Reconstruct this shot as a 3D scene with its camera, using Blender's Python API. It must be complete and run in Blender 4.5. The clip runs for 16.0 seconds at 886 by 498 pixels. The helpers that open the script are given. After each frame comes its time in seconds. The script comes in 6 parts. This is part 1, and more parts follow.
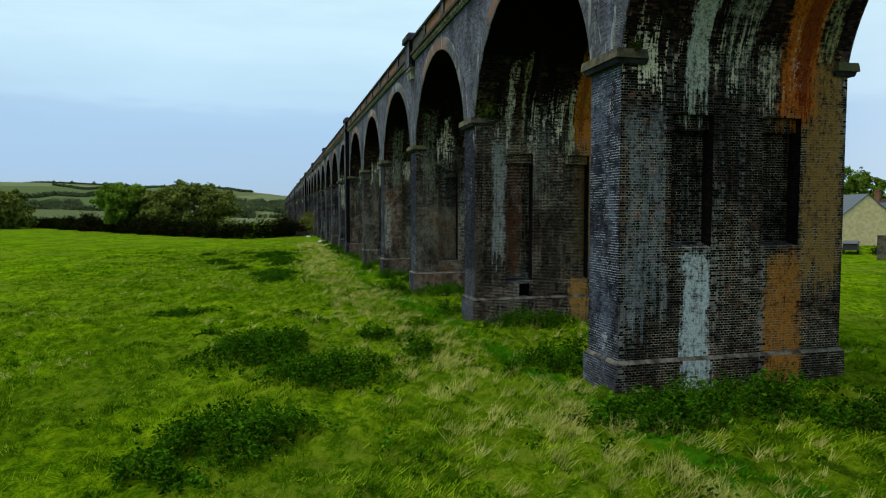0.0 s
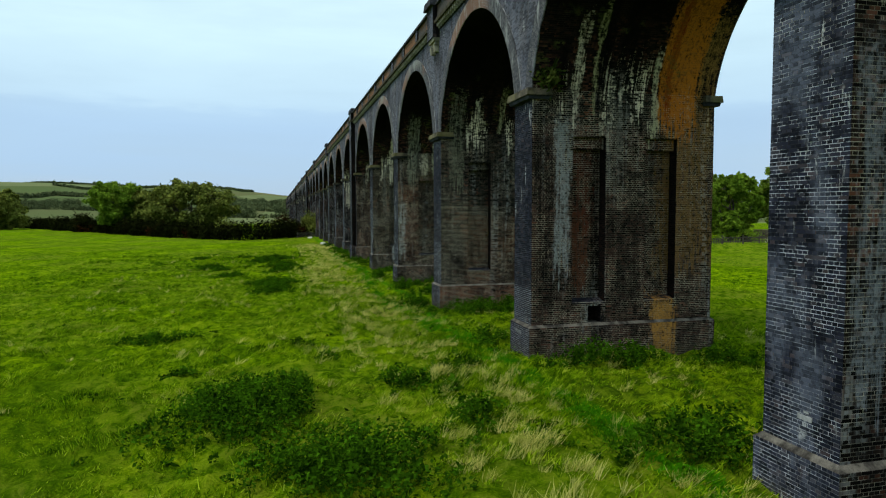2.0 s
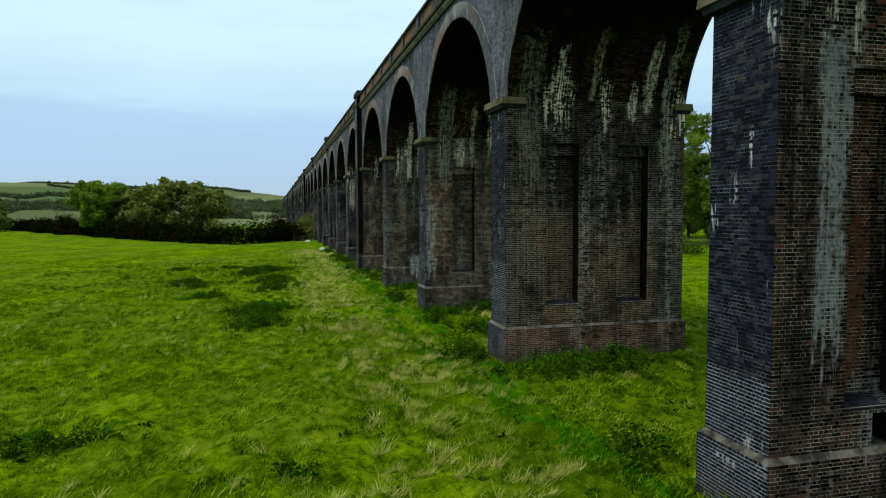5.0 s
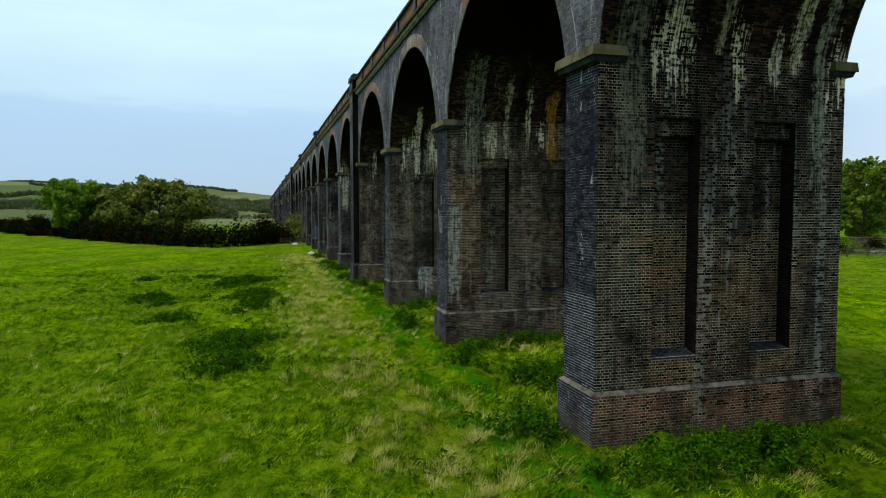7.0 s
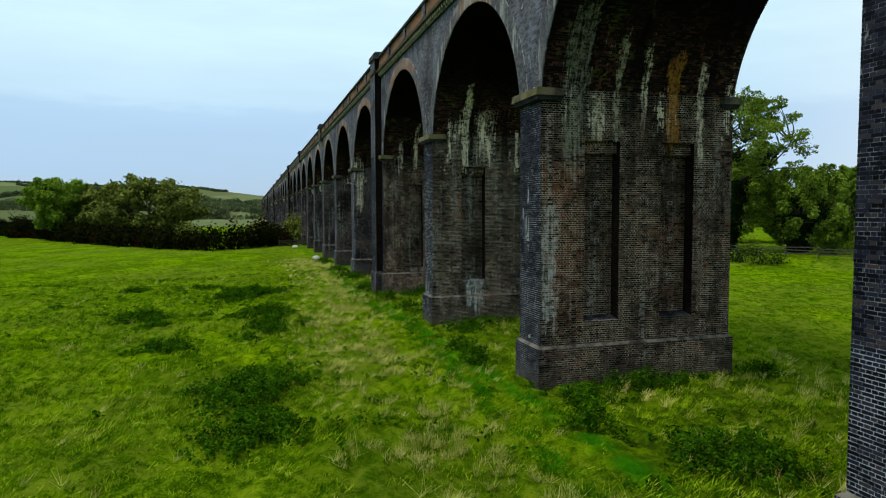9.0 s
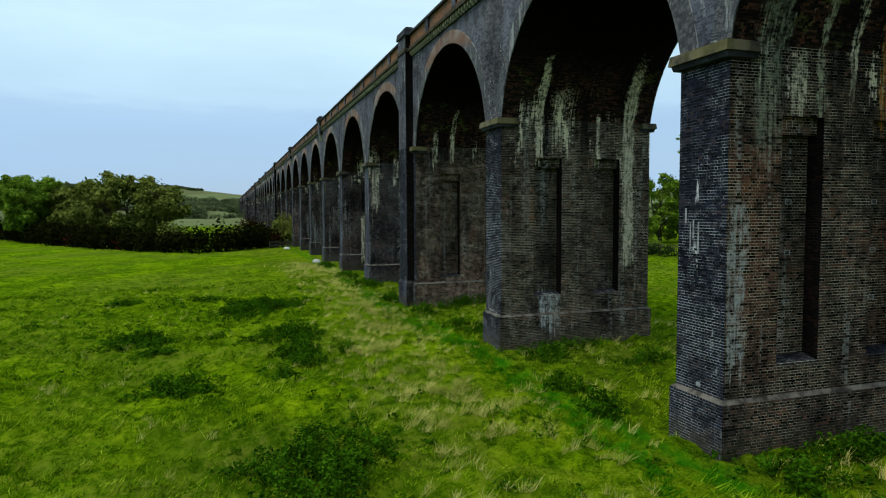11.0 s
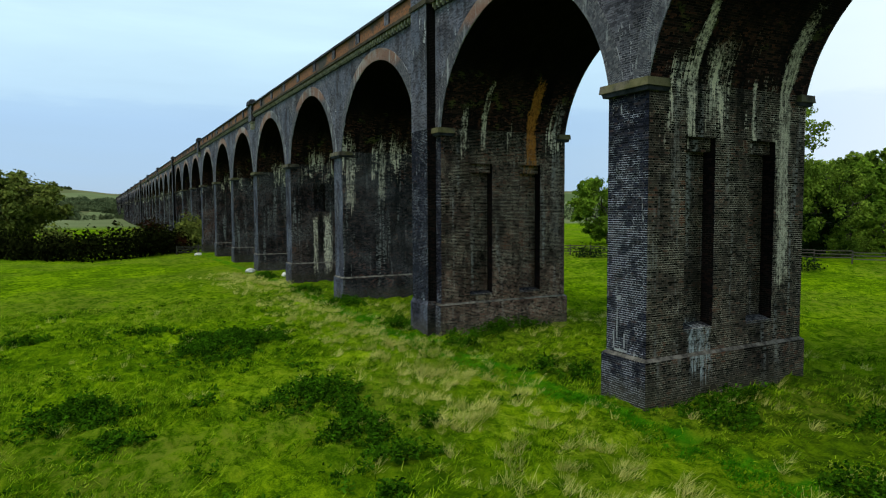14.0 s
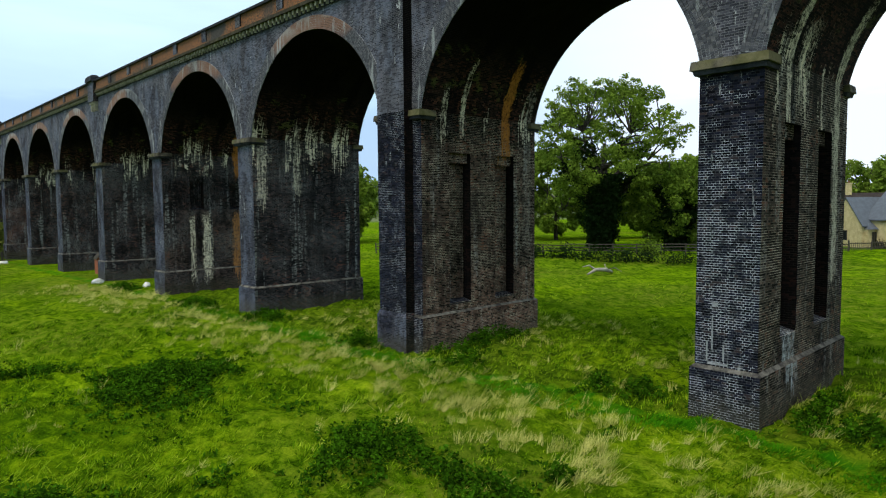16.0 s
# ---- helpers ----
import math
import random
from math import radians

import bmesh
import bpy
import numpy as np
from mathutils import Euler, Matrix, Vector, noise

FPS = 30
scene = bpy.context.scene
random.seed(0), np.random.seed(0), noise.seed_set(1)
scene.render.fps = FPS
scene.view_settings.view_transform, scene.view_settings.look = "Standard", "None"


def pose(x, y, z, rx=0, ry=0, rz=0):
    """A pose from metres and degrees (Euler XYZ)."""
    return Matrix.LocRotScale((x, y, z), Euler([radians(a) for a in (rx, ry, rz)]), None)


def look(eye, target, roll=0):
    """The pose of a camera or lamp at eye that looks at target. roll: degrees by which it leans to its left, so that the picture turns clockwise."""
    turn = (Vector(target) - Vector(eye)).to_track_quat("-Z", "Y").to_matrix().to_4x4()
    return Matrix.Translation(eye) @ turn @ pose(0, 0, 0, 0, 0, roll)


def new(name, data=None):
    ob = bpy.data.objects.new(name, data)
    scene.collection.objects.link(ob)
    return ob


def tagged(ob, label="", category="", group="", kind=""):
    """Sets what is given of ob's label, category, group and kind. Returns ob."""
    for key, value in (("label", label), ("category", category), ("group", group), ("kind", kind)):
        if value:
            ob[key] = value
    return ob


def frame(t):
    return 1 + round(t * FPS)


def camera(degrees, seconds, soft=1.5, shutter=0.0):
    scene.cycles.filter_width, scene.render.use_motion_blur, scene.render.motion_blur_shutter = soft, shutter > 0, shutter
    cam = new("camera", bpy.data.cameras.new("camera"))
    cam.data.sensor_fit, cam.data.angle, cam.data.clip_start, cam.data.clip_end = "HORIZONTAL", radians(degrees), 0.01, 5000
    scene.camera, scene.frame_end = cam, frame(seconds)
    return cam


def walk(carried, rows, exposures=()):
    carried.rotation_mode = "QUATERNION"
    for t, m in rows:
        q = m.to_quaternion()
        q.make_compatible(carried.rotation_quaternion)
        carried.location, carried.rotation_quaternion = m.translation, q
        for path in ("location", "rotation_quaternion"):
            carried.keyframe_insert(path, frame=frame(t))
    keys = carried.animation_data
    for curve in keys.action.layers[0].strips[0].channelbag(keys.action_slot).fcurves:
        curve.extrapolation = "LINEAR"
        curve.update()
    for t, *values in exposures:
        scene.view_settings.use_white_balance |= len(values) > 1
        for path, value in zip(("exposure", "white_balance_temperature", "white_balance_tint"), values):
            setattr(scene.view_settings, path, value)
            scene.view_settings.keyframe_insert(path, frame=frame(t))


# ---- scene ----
cam = camera(68.46, 16.0, soft=1.15)
ROWS = [
    (0.0, 0.238, 0.361, 6.242, 86.607, 0.114, -14.332),
    (0.5, 0.276, 2.268, 6.248, 86.582, 0.148, -14.440),
    (1.0, 0.343, 4.292, 6.236, 86.591, 0.134, -14.464),
    (1.5, 0.413, 6.255, 6.245, 86.585, 0.150, -14.370),
    (2.0, 0.483, 8.343, 6.258, 86.575, 0.174, -14.242),
    (2.5, 0.549, 10.485, 6.289, 86.541, 0.192, -14.250),
    (3.0, 0.660, 12.744, 6.305, 86.570, 0.224, -14.237),
    (3.5, 0.761, 14.986, 6.323, 86.569, 0.258, -14.243),
    (4.0, 0.856, 17.180, 6.360, 86.555, 0.301, -14.163),
    (6.5, 1.399, 28.251, 6.591, 86.607, 0.091, -15.300),
    (7.0, 1.486, 30.484, 6.622, 86.584, 0.097, -15.497),
    (7.5, 1.377, 32.699, 6.620, 86.609, 0.119, -15.708),
    (8.0, 1.099, 34.852, 6.615, 86.600, 0.141, -15.934),
    (8.5, 0.705, 36.942, 6.628, 86.579, 0.194, -16.056),
    (9.0, 0.216, 39.061, 6.629, 86.581, 0.230, -16.272),
    (9.5, -0.342, 41.048, 6.642, 86.570, 0.299, -16.426),
    (10.0, -0.889, 42.953, 6.654, 86.551, 0.314, -16.449),
    (12.5, -3.619, 52.595, 6.824, 86.415, 0.231, -23.075),
    (13.0, -4.167, 54.791, 6.802, 86.449, 0.268, -23.971),
    (13.5, -4.858, 56.806, 6.757, 86.470, 0.277, -24.781),
    (14.0, -5.626, 58.744, 6.731, 86.428, 0.299, -27.838),
    (14.5, -6.485, 60.729, 6.717, 86.350, 0.332, -32.125),
    (15.0, -7.338, 62.701, 6.709, 86.243, 0.375, -36.060),
    (15.5, -8.247, 64.830, 6.692, 86.199, 0.436, -40.083),
    (16.0, -9.253, 67.123, 6.655, 86.200, 0.435, -43.963),
]
walk(cam, [(t, pose(*row)) for t, *row in ROWS],
     [(0.0, 0.24, 6500, 10), (1.0, 0.35, 6750, 10), (2.2, 0.35, 6750, 10), (3.0, 0.25, 6500, 10), (3.6, 0.27, 6500, 10), (4.1, 0.36, 6750, 10), (5.2, 0.33, 6700, 10), (6.3, 0.25, 6500, 10), (7.3, 0.40, 6850, 10), (8.7, 0.39, 6800, 10), (9.5, 0.28, 6550, 10), (10.0, 0.27, 6500, 10), (12.5, 0.31, 6500, 10), (14.0, 0.31, 6500, 10), (15.0, 0.38, 6500, 11), (16.0, 0.50, 6500, 14)])

# ---------------------------------------------------------------- light
SUN_ELEV, SUN_AZ = 62.0, 262.0          # azimuth clockwise from +y
world = bpy.data.worlds.new("world")
scene.world = world
world.use_nodes = True
wn, wl = world.node_tree.nodes, world.node_tree.links
wn.clear()


def wnode(kind, **props):
    n = wn.new(kind)
    for key, value in props.items():
        n.inputs[key].default_value = value
    return n


w_out = wn.new("ShaderNodeOutputWorld")
w_bg = wn.new("ShaderNodeBackground")
w_sky = wn.new("ShaderNodeTexSky")
w_sky.sky_type = "NISHITA"
w_sky.sun_disc = False
w_sky.sun_elevation = radians(SUN_ELEV)
w_sky.sun_rotation = radians(SUN_AZ)
w_sky.air_density, w_sky.dust_density, w_sky.ozone_density = 1.0, 0.6, 1.6
w_tc = wn.new("ShaderNodeTexCoord")
w_sep = wn.new("ShaderNodeSeparateXYZ")
wl.new(w_tc.outputs["Generated"], w_sep.inputs[0])
w_map = wn.new("ShaderNodeMapping")
w_map.inputs["Scale"].default_value = (1.3, 1.3, 7.5)
wl.new(w_tc.outputs["Generated"], w_map.inputs[0])
w_noise = wnode("ShaderNodeTexNoise", Scale=1.6, Detail=7.0, Roughness=0.55, Distortion=0.3)
wl.new(w_map.outputs[0], w_noise.inputs["Vector"])
w_cov = wn.new("ShaderNodeMapRange")
w_cov.inputs["From Min"].default_value, w_cov.inputs["From Max"].default_value = 0.28, 0.66
wl.new(w_noise.outputs["Fac"], w_cov.inputs["Value"])
# cloud sheet: bluer low down, white higher up
w_cloud = wn.new("ShaderNodeValToRGB")
cr = w_cloud.color_ramp
cr.elements[0].position, cr.elements[0].color = 0.0, (3.9, 5.6, 7.4, 1)
cr.elements[1].position, cr.elements[1].color = 0.45, (6.9, 9.4, 10.2, 1)
e = cr.elements.new(0.12)
e.color = (4.3, 6.3, 8.3, 1)
e = cr.elements.new(0.24)
e.color = (5.9, 8.3, 9.5, 1)
wl.new(w_sep.outputs["Z"], w_cloud.inputs[0])
w_mix = wn.new("ShaderNodeMix")
w_mix.data_type = "RGBA"
wl.new(w_cov.outputs[0], w_mix.inputs["Factor"])
w_thin = wn.new("ShaderNodeMix")
w_thin.data_type = "RGBA"
w_thin.inputs["Factor"].default_value = 0.72
wl.new(w_sky.outputs[0], w_thin.inputs["A"])
wl.new(w_cloud.outputs[0], w_thin.inputs["B"])
wl.new(w_thin.outputs["Result"], w_mix.inputs["A"])
wl.new(w_cloud.outputs[0], w_mix.inputs["B"])
w_east = wn.new("ShaderNodeMapRange")
w_east.interpolation_type = "SMOOTHSTEP"
w_east.inputs["From Min"].default_value, w_east.inputs["From Max"].default_value = 0.62, 0.98
w_east.inputs["To Max"].default_value = 0.85
wl.new(w_sep.outputs["X"], w_east.inputs["Value"])
w_pale = wn.new("ShaderNodeMix")
w_pale.data_type = "RGBA"
w_pale.inputs["B"].default_value = (8.6, 9.4, 9.7, 1)
wl.new(w_east.outputs[0], w_pale.inputs["Factor"])
wl.new(w_mix.outputs["Result"], w_pale.inputs["A"])
# a low grey-blue bank of cloud with a lumpy top
w_lump = wnode("ShaderNodeTexNoise", Scale=9.0, Detail=4.0, Roughness=0.55)
wl.new(w_map.outputs[0], w_lump.inputs["Vector"])
w_edge = wn.new("ShaderNodeMath")
w_edge.operation, w_edge.inputs[1].default_value = "MULTIPLY_ADD", 0.05
wl.new(w_lump.outputs["Fac"], w_edge.inputs[0])
wl.new(w_sep.outputs["Z"], w_edge.inputs[2])
w_bank = wn.new("ShaderNodeMapRange")
w_bank.interpolation_type = "SMOOTHSTEP"
w_bank.inputs["From Min"].default_value, w_bank.inputs["From Max"].default_value = 0.182, 0.160
w_bank.inputs["To Max"].default_value = 0.5
wl.new(w_edge.outputs[0], w_bank.inputs["Value"])
w_low = wn.new("ShaderNodeMix")
w_low.data_type, w_low.blend_type = "RGBA", "MULTIPLY"
w_low.inputs["B"].default_value = (0.80, 0.84, 0.93, 1)
wl.new(w_bank.outputs[0], w_low.inputs["Factor"])
wl.new(w_pale.outputs["Result"], w_low.inputs["A"])
wl.new(w_low.outputs["Result"], w_bg.inputs["Color"])
w_bg.inputs["Strength"].default_value = 0.094
wl.new(w_bg.outputs[0], w_out.inputs[0])

sun_data = bpy.data.lights.new("sun", "SUN")
sun_data.energy, sun_data.angle, sun_data.color = 1.9, radians(20), (1.0, 0.92, 0.78)
sun = new("sun", sun_data)
_sd = Vector((math.sin(radians(SUN_AZ)) * math.cos(radians(SUN_ELEV)), math.cos(radians(SUN_AZ)) * math.cos(radians(SUN_ELEV)), math.sin(radians(SUN_ELEV))))
sun.matrix_world = look(_sd * 100, (0, 0, 0))


# ---------------------------------------------------------------- materials
class Graph:
    """Builds a node material in few words."""

    def __init__(self, name):
        self.mat = bpy.data.materials.new(name)
        self.mat.use_nodes = True
        self.n, self.l = self.mat.node_tree.nodes, self.mat.node_tree.links
        self.n.clear()
        self.out = self.n.new("ShaderNodeOutputMaterial")
        self.geo = self.n.new("ShaderNodeNewGeometry")
        self.sep = self.n.new("ShaderNodeSeparateXYZ")
        self.l.new(self.geo.outputs["Position"], self.sep.inputs[0])
        self.x, self.y, self.z = self.sep.outputs
        self.pos = self.geo.outputs["Position"]

    def put(self, socket, value):
        if isinstance(value, bpy.types.NodeSocket):
            self.l.new(value, socket)
        else:
            socket.default_value = (*value, 1) if isinstance(value, tuple) and len(value) == 3 and socket.type == "RGBA" else value

    def math(self, op, a, b=0.0, clamp=False):
        n = self.n.new("ShaderNodeMath")
        n.operation, n.use_clamp = op, clamp
        self.put(n.inputs[0], a)
        self.put(n.inputs[1], b)
        return n.outputs[0]

    def mul(self, *values):
        out = values[0]
        for v in values[1:]:
            out = self.math("MULTIPLY", out, v)
        return out

    def add(self, a, b):
        return self.math("ADD", a, b)

    def ramp(self, value, lo, hi, a=0.0, b=1.0):
        n = self.n.new("ShaderNodeMapRange")
        n.interpolation_type = "SMOOTHSTEP"
        for key, v in (("Value", value), ("From Min", lo), ("From Max", hi), ("To Min", a), ("To Max", b)):
            self.put(n.inputs[key], v)
        return n.outputs[0]

    def window(self, value, lo, hi, soft):
        """1 between lo and hi, fading to 0 over soft."""
        return self.mul(self.ramp(value, lo - soft, lo + soft), self.ramp(value, hi - soft, hi + soft, 1.0, 0.0))

    def vec(self, x, y, z):
        n = self.n.new("ShaderNodeCombineXYZ")
        for s, v in zip(n.inputs, (x, y, z)):
            self.put(s, v)
        return n.outputs[0]

    def scaled(self, sx, sy, sz):
        n = self.n.new("ShaderNodeMapping")
        n.inputs["Scale"].default_value = (sx, sy, sz)
        self.l.new(self.pos, n.inputs[0])
        return n.outputs[0]

    def noise(self, vector, scale, detail=3.0, rough=0.55, distort=0.0):
        n = self.n.new("ShaderNodeTexNoise")
        self.put(n.inputs["Vector"], vector)
        for key, v in (("Scale", scale), ("Detail", detail), ("Roughness", rough), ("Distortion", distort)):
            n.inputs[key].default_value = v
        return n.outputs["Fac"]

    def mix(self, fac, a, b, blend="MIX"):
        n = self.n.new("ShaderNodeMix")
        n.data_type, n.blend_type = "RGBA", blend
        self.put(n.inputs["Factor"], fac)
        self.put(n.inputs["A"], a)
        self.put(n.inputs["B"], b)
        return n.outputs["Result"]

    def colors(self, value, *stops):
        n = self.n.new("ShaderNodeValToRGB")
        r = n.color_ramp
        r.elements[0].position, r.elements[0].color = stops[0][0], (*stops[0][1], 1)
        r.elements[1].position, r.elements[1].color = stops[-1][0], (*stops[-1][1], 1)
        for p, c in stops[1:-1]:
            r.elements.new(p).color = (*c, 1)
        self.l.new(value, n.inputs[0])
        return n.outputs["Color"]

    def random(self):
        """A number for each loose piece, whether an object or an island of a joined mesh."""
        info = self.n.new("ShaderNodeObjectInfo")
        return self.math("FRACT", self.add(self.geo.outputs["Random Per Island"], info.outputs["Random"]))

    def finish(self, color, rough=0.8, bump=None, strength=0.4, dist=0.01, metal=0.0, spec=0.35, translucent=0.0):
        b = self.n.new("ShaderNodeBsdfPrincipled")
        self.put(b.inputs["Base Color"], color)
        self.put(b.inputs["Roughness"], rough)
        b.inputs["Metallic"].default_value = metal
        self.put(b.inputs["Specular IOR Level"], spec)
        if bump is not None:
            n = self.n.new("ShaderNodeBump")
            n.inputs["Strength"].default_value, n.inputs["Distance"].default_value = strength, dist
            self.l.new(bump, n.inputs["Height"])
            self.l.new(n.outputs[0], b.inputs["Normal"])
        shader = b.outputs[0]
        if translucent:
            t = self.n.new("ShaderNodeBsdfTranslucent")
            self.put(t.inputs["Color"], color)
            m = self.n.new("ShaderNodeMixShader")
            m.inputs[0].default_value = translucent
            self.l.new(shader, m.inputs[1])
            self.l.new(t.outputs[0], m.inputs[2])
            shader = m.outputs[0]
        self.l.new(shader, self.out.inputs[0])
        return self.mat


PITCH, SPAN, THICK, KING = 14.18, 12.34, 1.84, 2.80
XL, XR = 9.85, 17.75


def near_y(i):
    """The near face of pier i; every ninth pier is a thick one."""
    return 17.36 + PITCH * i + (KING - THICK) * ((i + 3) // 9)


def is_king(i):
    return i % 9 == 5


def thick(i):
    return KING if is_king(i) else THICK


# runs and stains on the pier ends and the vault above them: pier, centre x, half width, z0, z1, tint, strength
LIME, OCHRE = (0.90, 0.79, 0.60), (0.30, 0.165, 0.045)
NEAR_BLACK, BLOOD, PALE, MILK = (0.0035, 0.0035, 0.004), (0.16, 0.018, 0.006), (0.36, 0.34, 0.30), (0.56, 0.62, 0.62)
MOSS = (0.085, 0.10, 0.025)
STAINS = [
    (0, 16.9, 0.8, 3.4, 11.5, (0.32, 0.175, 0.05), 1.0), (0, 15.55, 0.7, 0.0, 5.2, (0.42, 0.17, 0.03), 1.02), (0, 10.7, 0.75, 2.6, 9.8, (0.26, 0.28, 0.31), 0.62),
    (0, 12.3, 0.42, 8.9, 15.5, (0.56, 0.57, 0.50), 1.05), (0, 13.7, 0.7, 9.6, 14.0, (0.44, 0.44, 0.34), 0.6), (0, 14.8, 0.4, 9.2, 11.3, LIME, 0.7),
    (0, 15.9, 0.7, 8.6, 15.5, (0.56, 0.14, 0.010), 1.1), (0, 16.1, 0.3, 9.2, 13.4, BLOOD, 1.0), (0, 16.85, 0.35, 10.6, 14.5, (0.40, 0.36, 0.17), 0.8),
    # the near-black rows darken the middle and both panel backs
    (0, 12.42, 0.5, -0.5, 5.3, MILK, 1.0), (0, 13.6, 0.9, 4.8, 9.3, NEAR_BLACK, 0.8), (0, 12.2, 0.7, 5.3, 9.2, NEAR_BLACK, 0.9), (0, 15.3, 0.7, 5.3, 9.2, NEAR_BLACK, 0.85),
    (1, 16.6, 1.2, 3.0, 14.5, OCHRE, 0.9), (1, 16.0, 0.9, 9.0, 15.5, (0.52, 0.165, 0.015), 1.15), (1, 15.55, 0.14, 9.6, 14.5, BLOOD, 0.9), (1, 15.0, 0.14, 9.0, 12.5, (0.55, 0.52, 0.34), 0.9),
    (1, 10.35, 0.42, 3.0, 9.6, NEAR_BLACK, 0.85), (1, 12.0, 0.38, 2.8, 6.5, (0.15, 0.055, 0.028), 0.95), (1, 12.72, 0.2, 2.6, 9.0, NEAR_BLACK, 0.9), (1, 11.1, 0.36, 3.2, 10.2, (0.30, 0.31, 0.31), 0.9), (1, 13.3, 0.45, 6.5, 12.0, PALE, 0.65), (1, 11.65, 0.20, 9.6, 13.5, LIME, 0.8), (1, 12.35, 0.10, 9.6, 14.0, (0.40, 0.38, 0.20), 0.85),
    (1, 12.64, 0.2, 9.0, 14.5, NEAR_BLACK, 0.95), (1, 12.1, 0.55, 5.0, 9.0, (0.13, 0.035, 0.020), 0.75), (1, 15.5, 0.65, 0.2, 2.9, (0.42, 0.21, 0.05), 1.0), (1, 12.5, 0.55, 1.6, 3.1, (0.34, 0.35, 0.34), 0.7), (1, 12.6, 0.34, -1.0, 2.3, NEAR_BLACK, 1.35),
    (2, 13.6, 3.2, 8.3, 10.2, NEAR_BLACK, 0.5), (2, 10.8, 0.5, 7.0, 13.5, (0.24, 0.24, 0.17), 0.65), (2, 16.85, 0.25, 6.3, 14.0, (0.36, 0.37, 0.28), 0.8), (2, 16.0, 0.25, 10.4, 13.2, LIME, 0.8), (2, 15.3, 0.14, 10.0, 11.5, LIME, 0.85), (2, 12.0, 0.18, 10.0, 13.0, LIME, 0.75), (2, 13.5, 0.14, 10.6, 13.5, (0.42, 0.40, 0.24), 0.8),
    (3, 11.1, 0.55, 7.5, 14.0, (0.26, 0.27, 0.20), 0.75), (3, 12.05, 0.26, 9.2, 10.7, LIME, 0.8), (3, 12.8, 0.14, 9.0, 13.0, (0.48, 0.46, 0.32), 0.85), (3, 13.85, 0.11, 9.5, 12.6, LIME, 0.8), (3, 15.1, 0.30, 8.9, 12.3, (0.38, 0.17, 0.03), 0.95), (3, 16.3, 0.16, 8.0, 12.4, LIME, 0.8), (3, 17.1, 0.13, 7.5, 10.5, PALE, 0.8), (3, 14.2, 0.5, 8.0, 10.5, NEAR_BLACK, 0.7),
    (4, 11.1, 0.22, 5.5, 12.0, PALE, 0.75), (4, 11.75, 0.20, 8.8, 13.6, LIME, 0.9), (4, 12.05, 0.12, 9.0, 12.0, NEAR_BLACK, 0.9), (4, 12.9, 0.6, 9.6, 12.2, LIME, 0.7), (4, 14.9, 0.11, 8.7, 11.2, LIME, 0.9), (4, 16.55, 0.34, 3.5, 14.0, (0.74, 0.65, 0.48), 0.9), (4, 12.3, 0.55, 1.0, 2.85, (0.5, 0.53, 0.54), 0.85), (4, 12.1, 0.35, 6.5, 8.8, PALE, 0.7),
    (5, 15.4, 0.32, 8.5, 13.5, (0.44, 0.17, 0.03), 1.1), (5, 12.4, 0.15, 9.6, 13.3, LIME, 0.8), (5, 17.1, 0.3, 4.0, 13.0, PALE, 0.7), (5, 11.2, 0.2, 9.3, 12.0, LIME, 0.7),
    # the narrow near-black row paints in the shade of a slot below the panel
    (7, 16.0, 0.6, 0.5, 6.6, (0.38, 0.17, 0.06), 1.0), (7, 16.0, 0.4, 9.0, 13.0, (0.42, 0.16, 0.03), 1.0), (7, 12.1, 0.22, 0.6, 6.4, LIME, 0.8), (7, 13.25, 0.4, 0.6, 6.5, LIME, 0.85), (7, 12.62, 0.22, 2.4, 6.3, NEAR_BLACK, 1.0), (7, 13.4, 4.2, 6.8, 9.6, NEAR_BLACK, 0.75),
    (3, 10.2, 0.32, 2.4, 7.2, (0.46, 0.47, 0.46), 0.8), (6, 12.9, 0.28, 7.0, 12.0, LIME, 0.6), (6, 10.4, 0.35, 6.5, 11.0, LIME, 0.6),
]

FINE = range(6)                  # the piers that are laid brick by brick
SPRING_Z = 10.8
LOW_STAINS = [row for row in STAINS if row[0] in FINE and row[3] < SPRING_Z - 0.3]


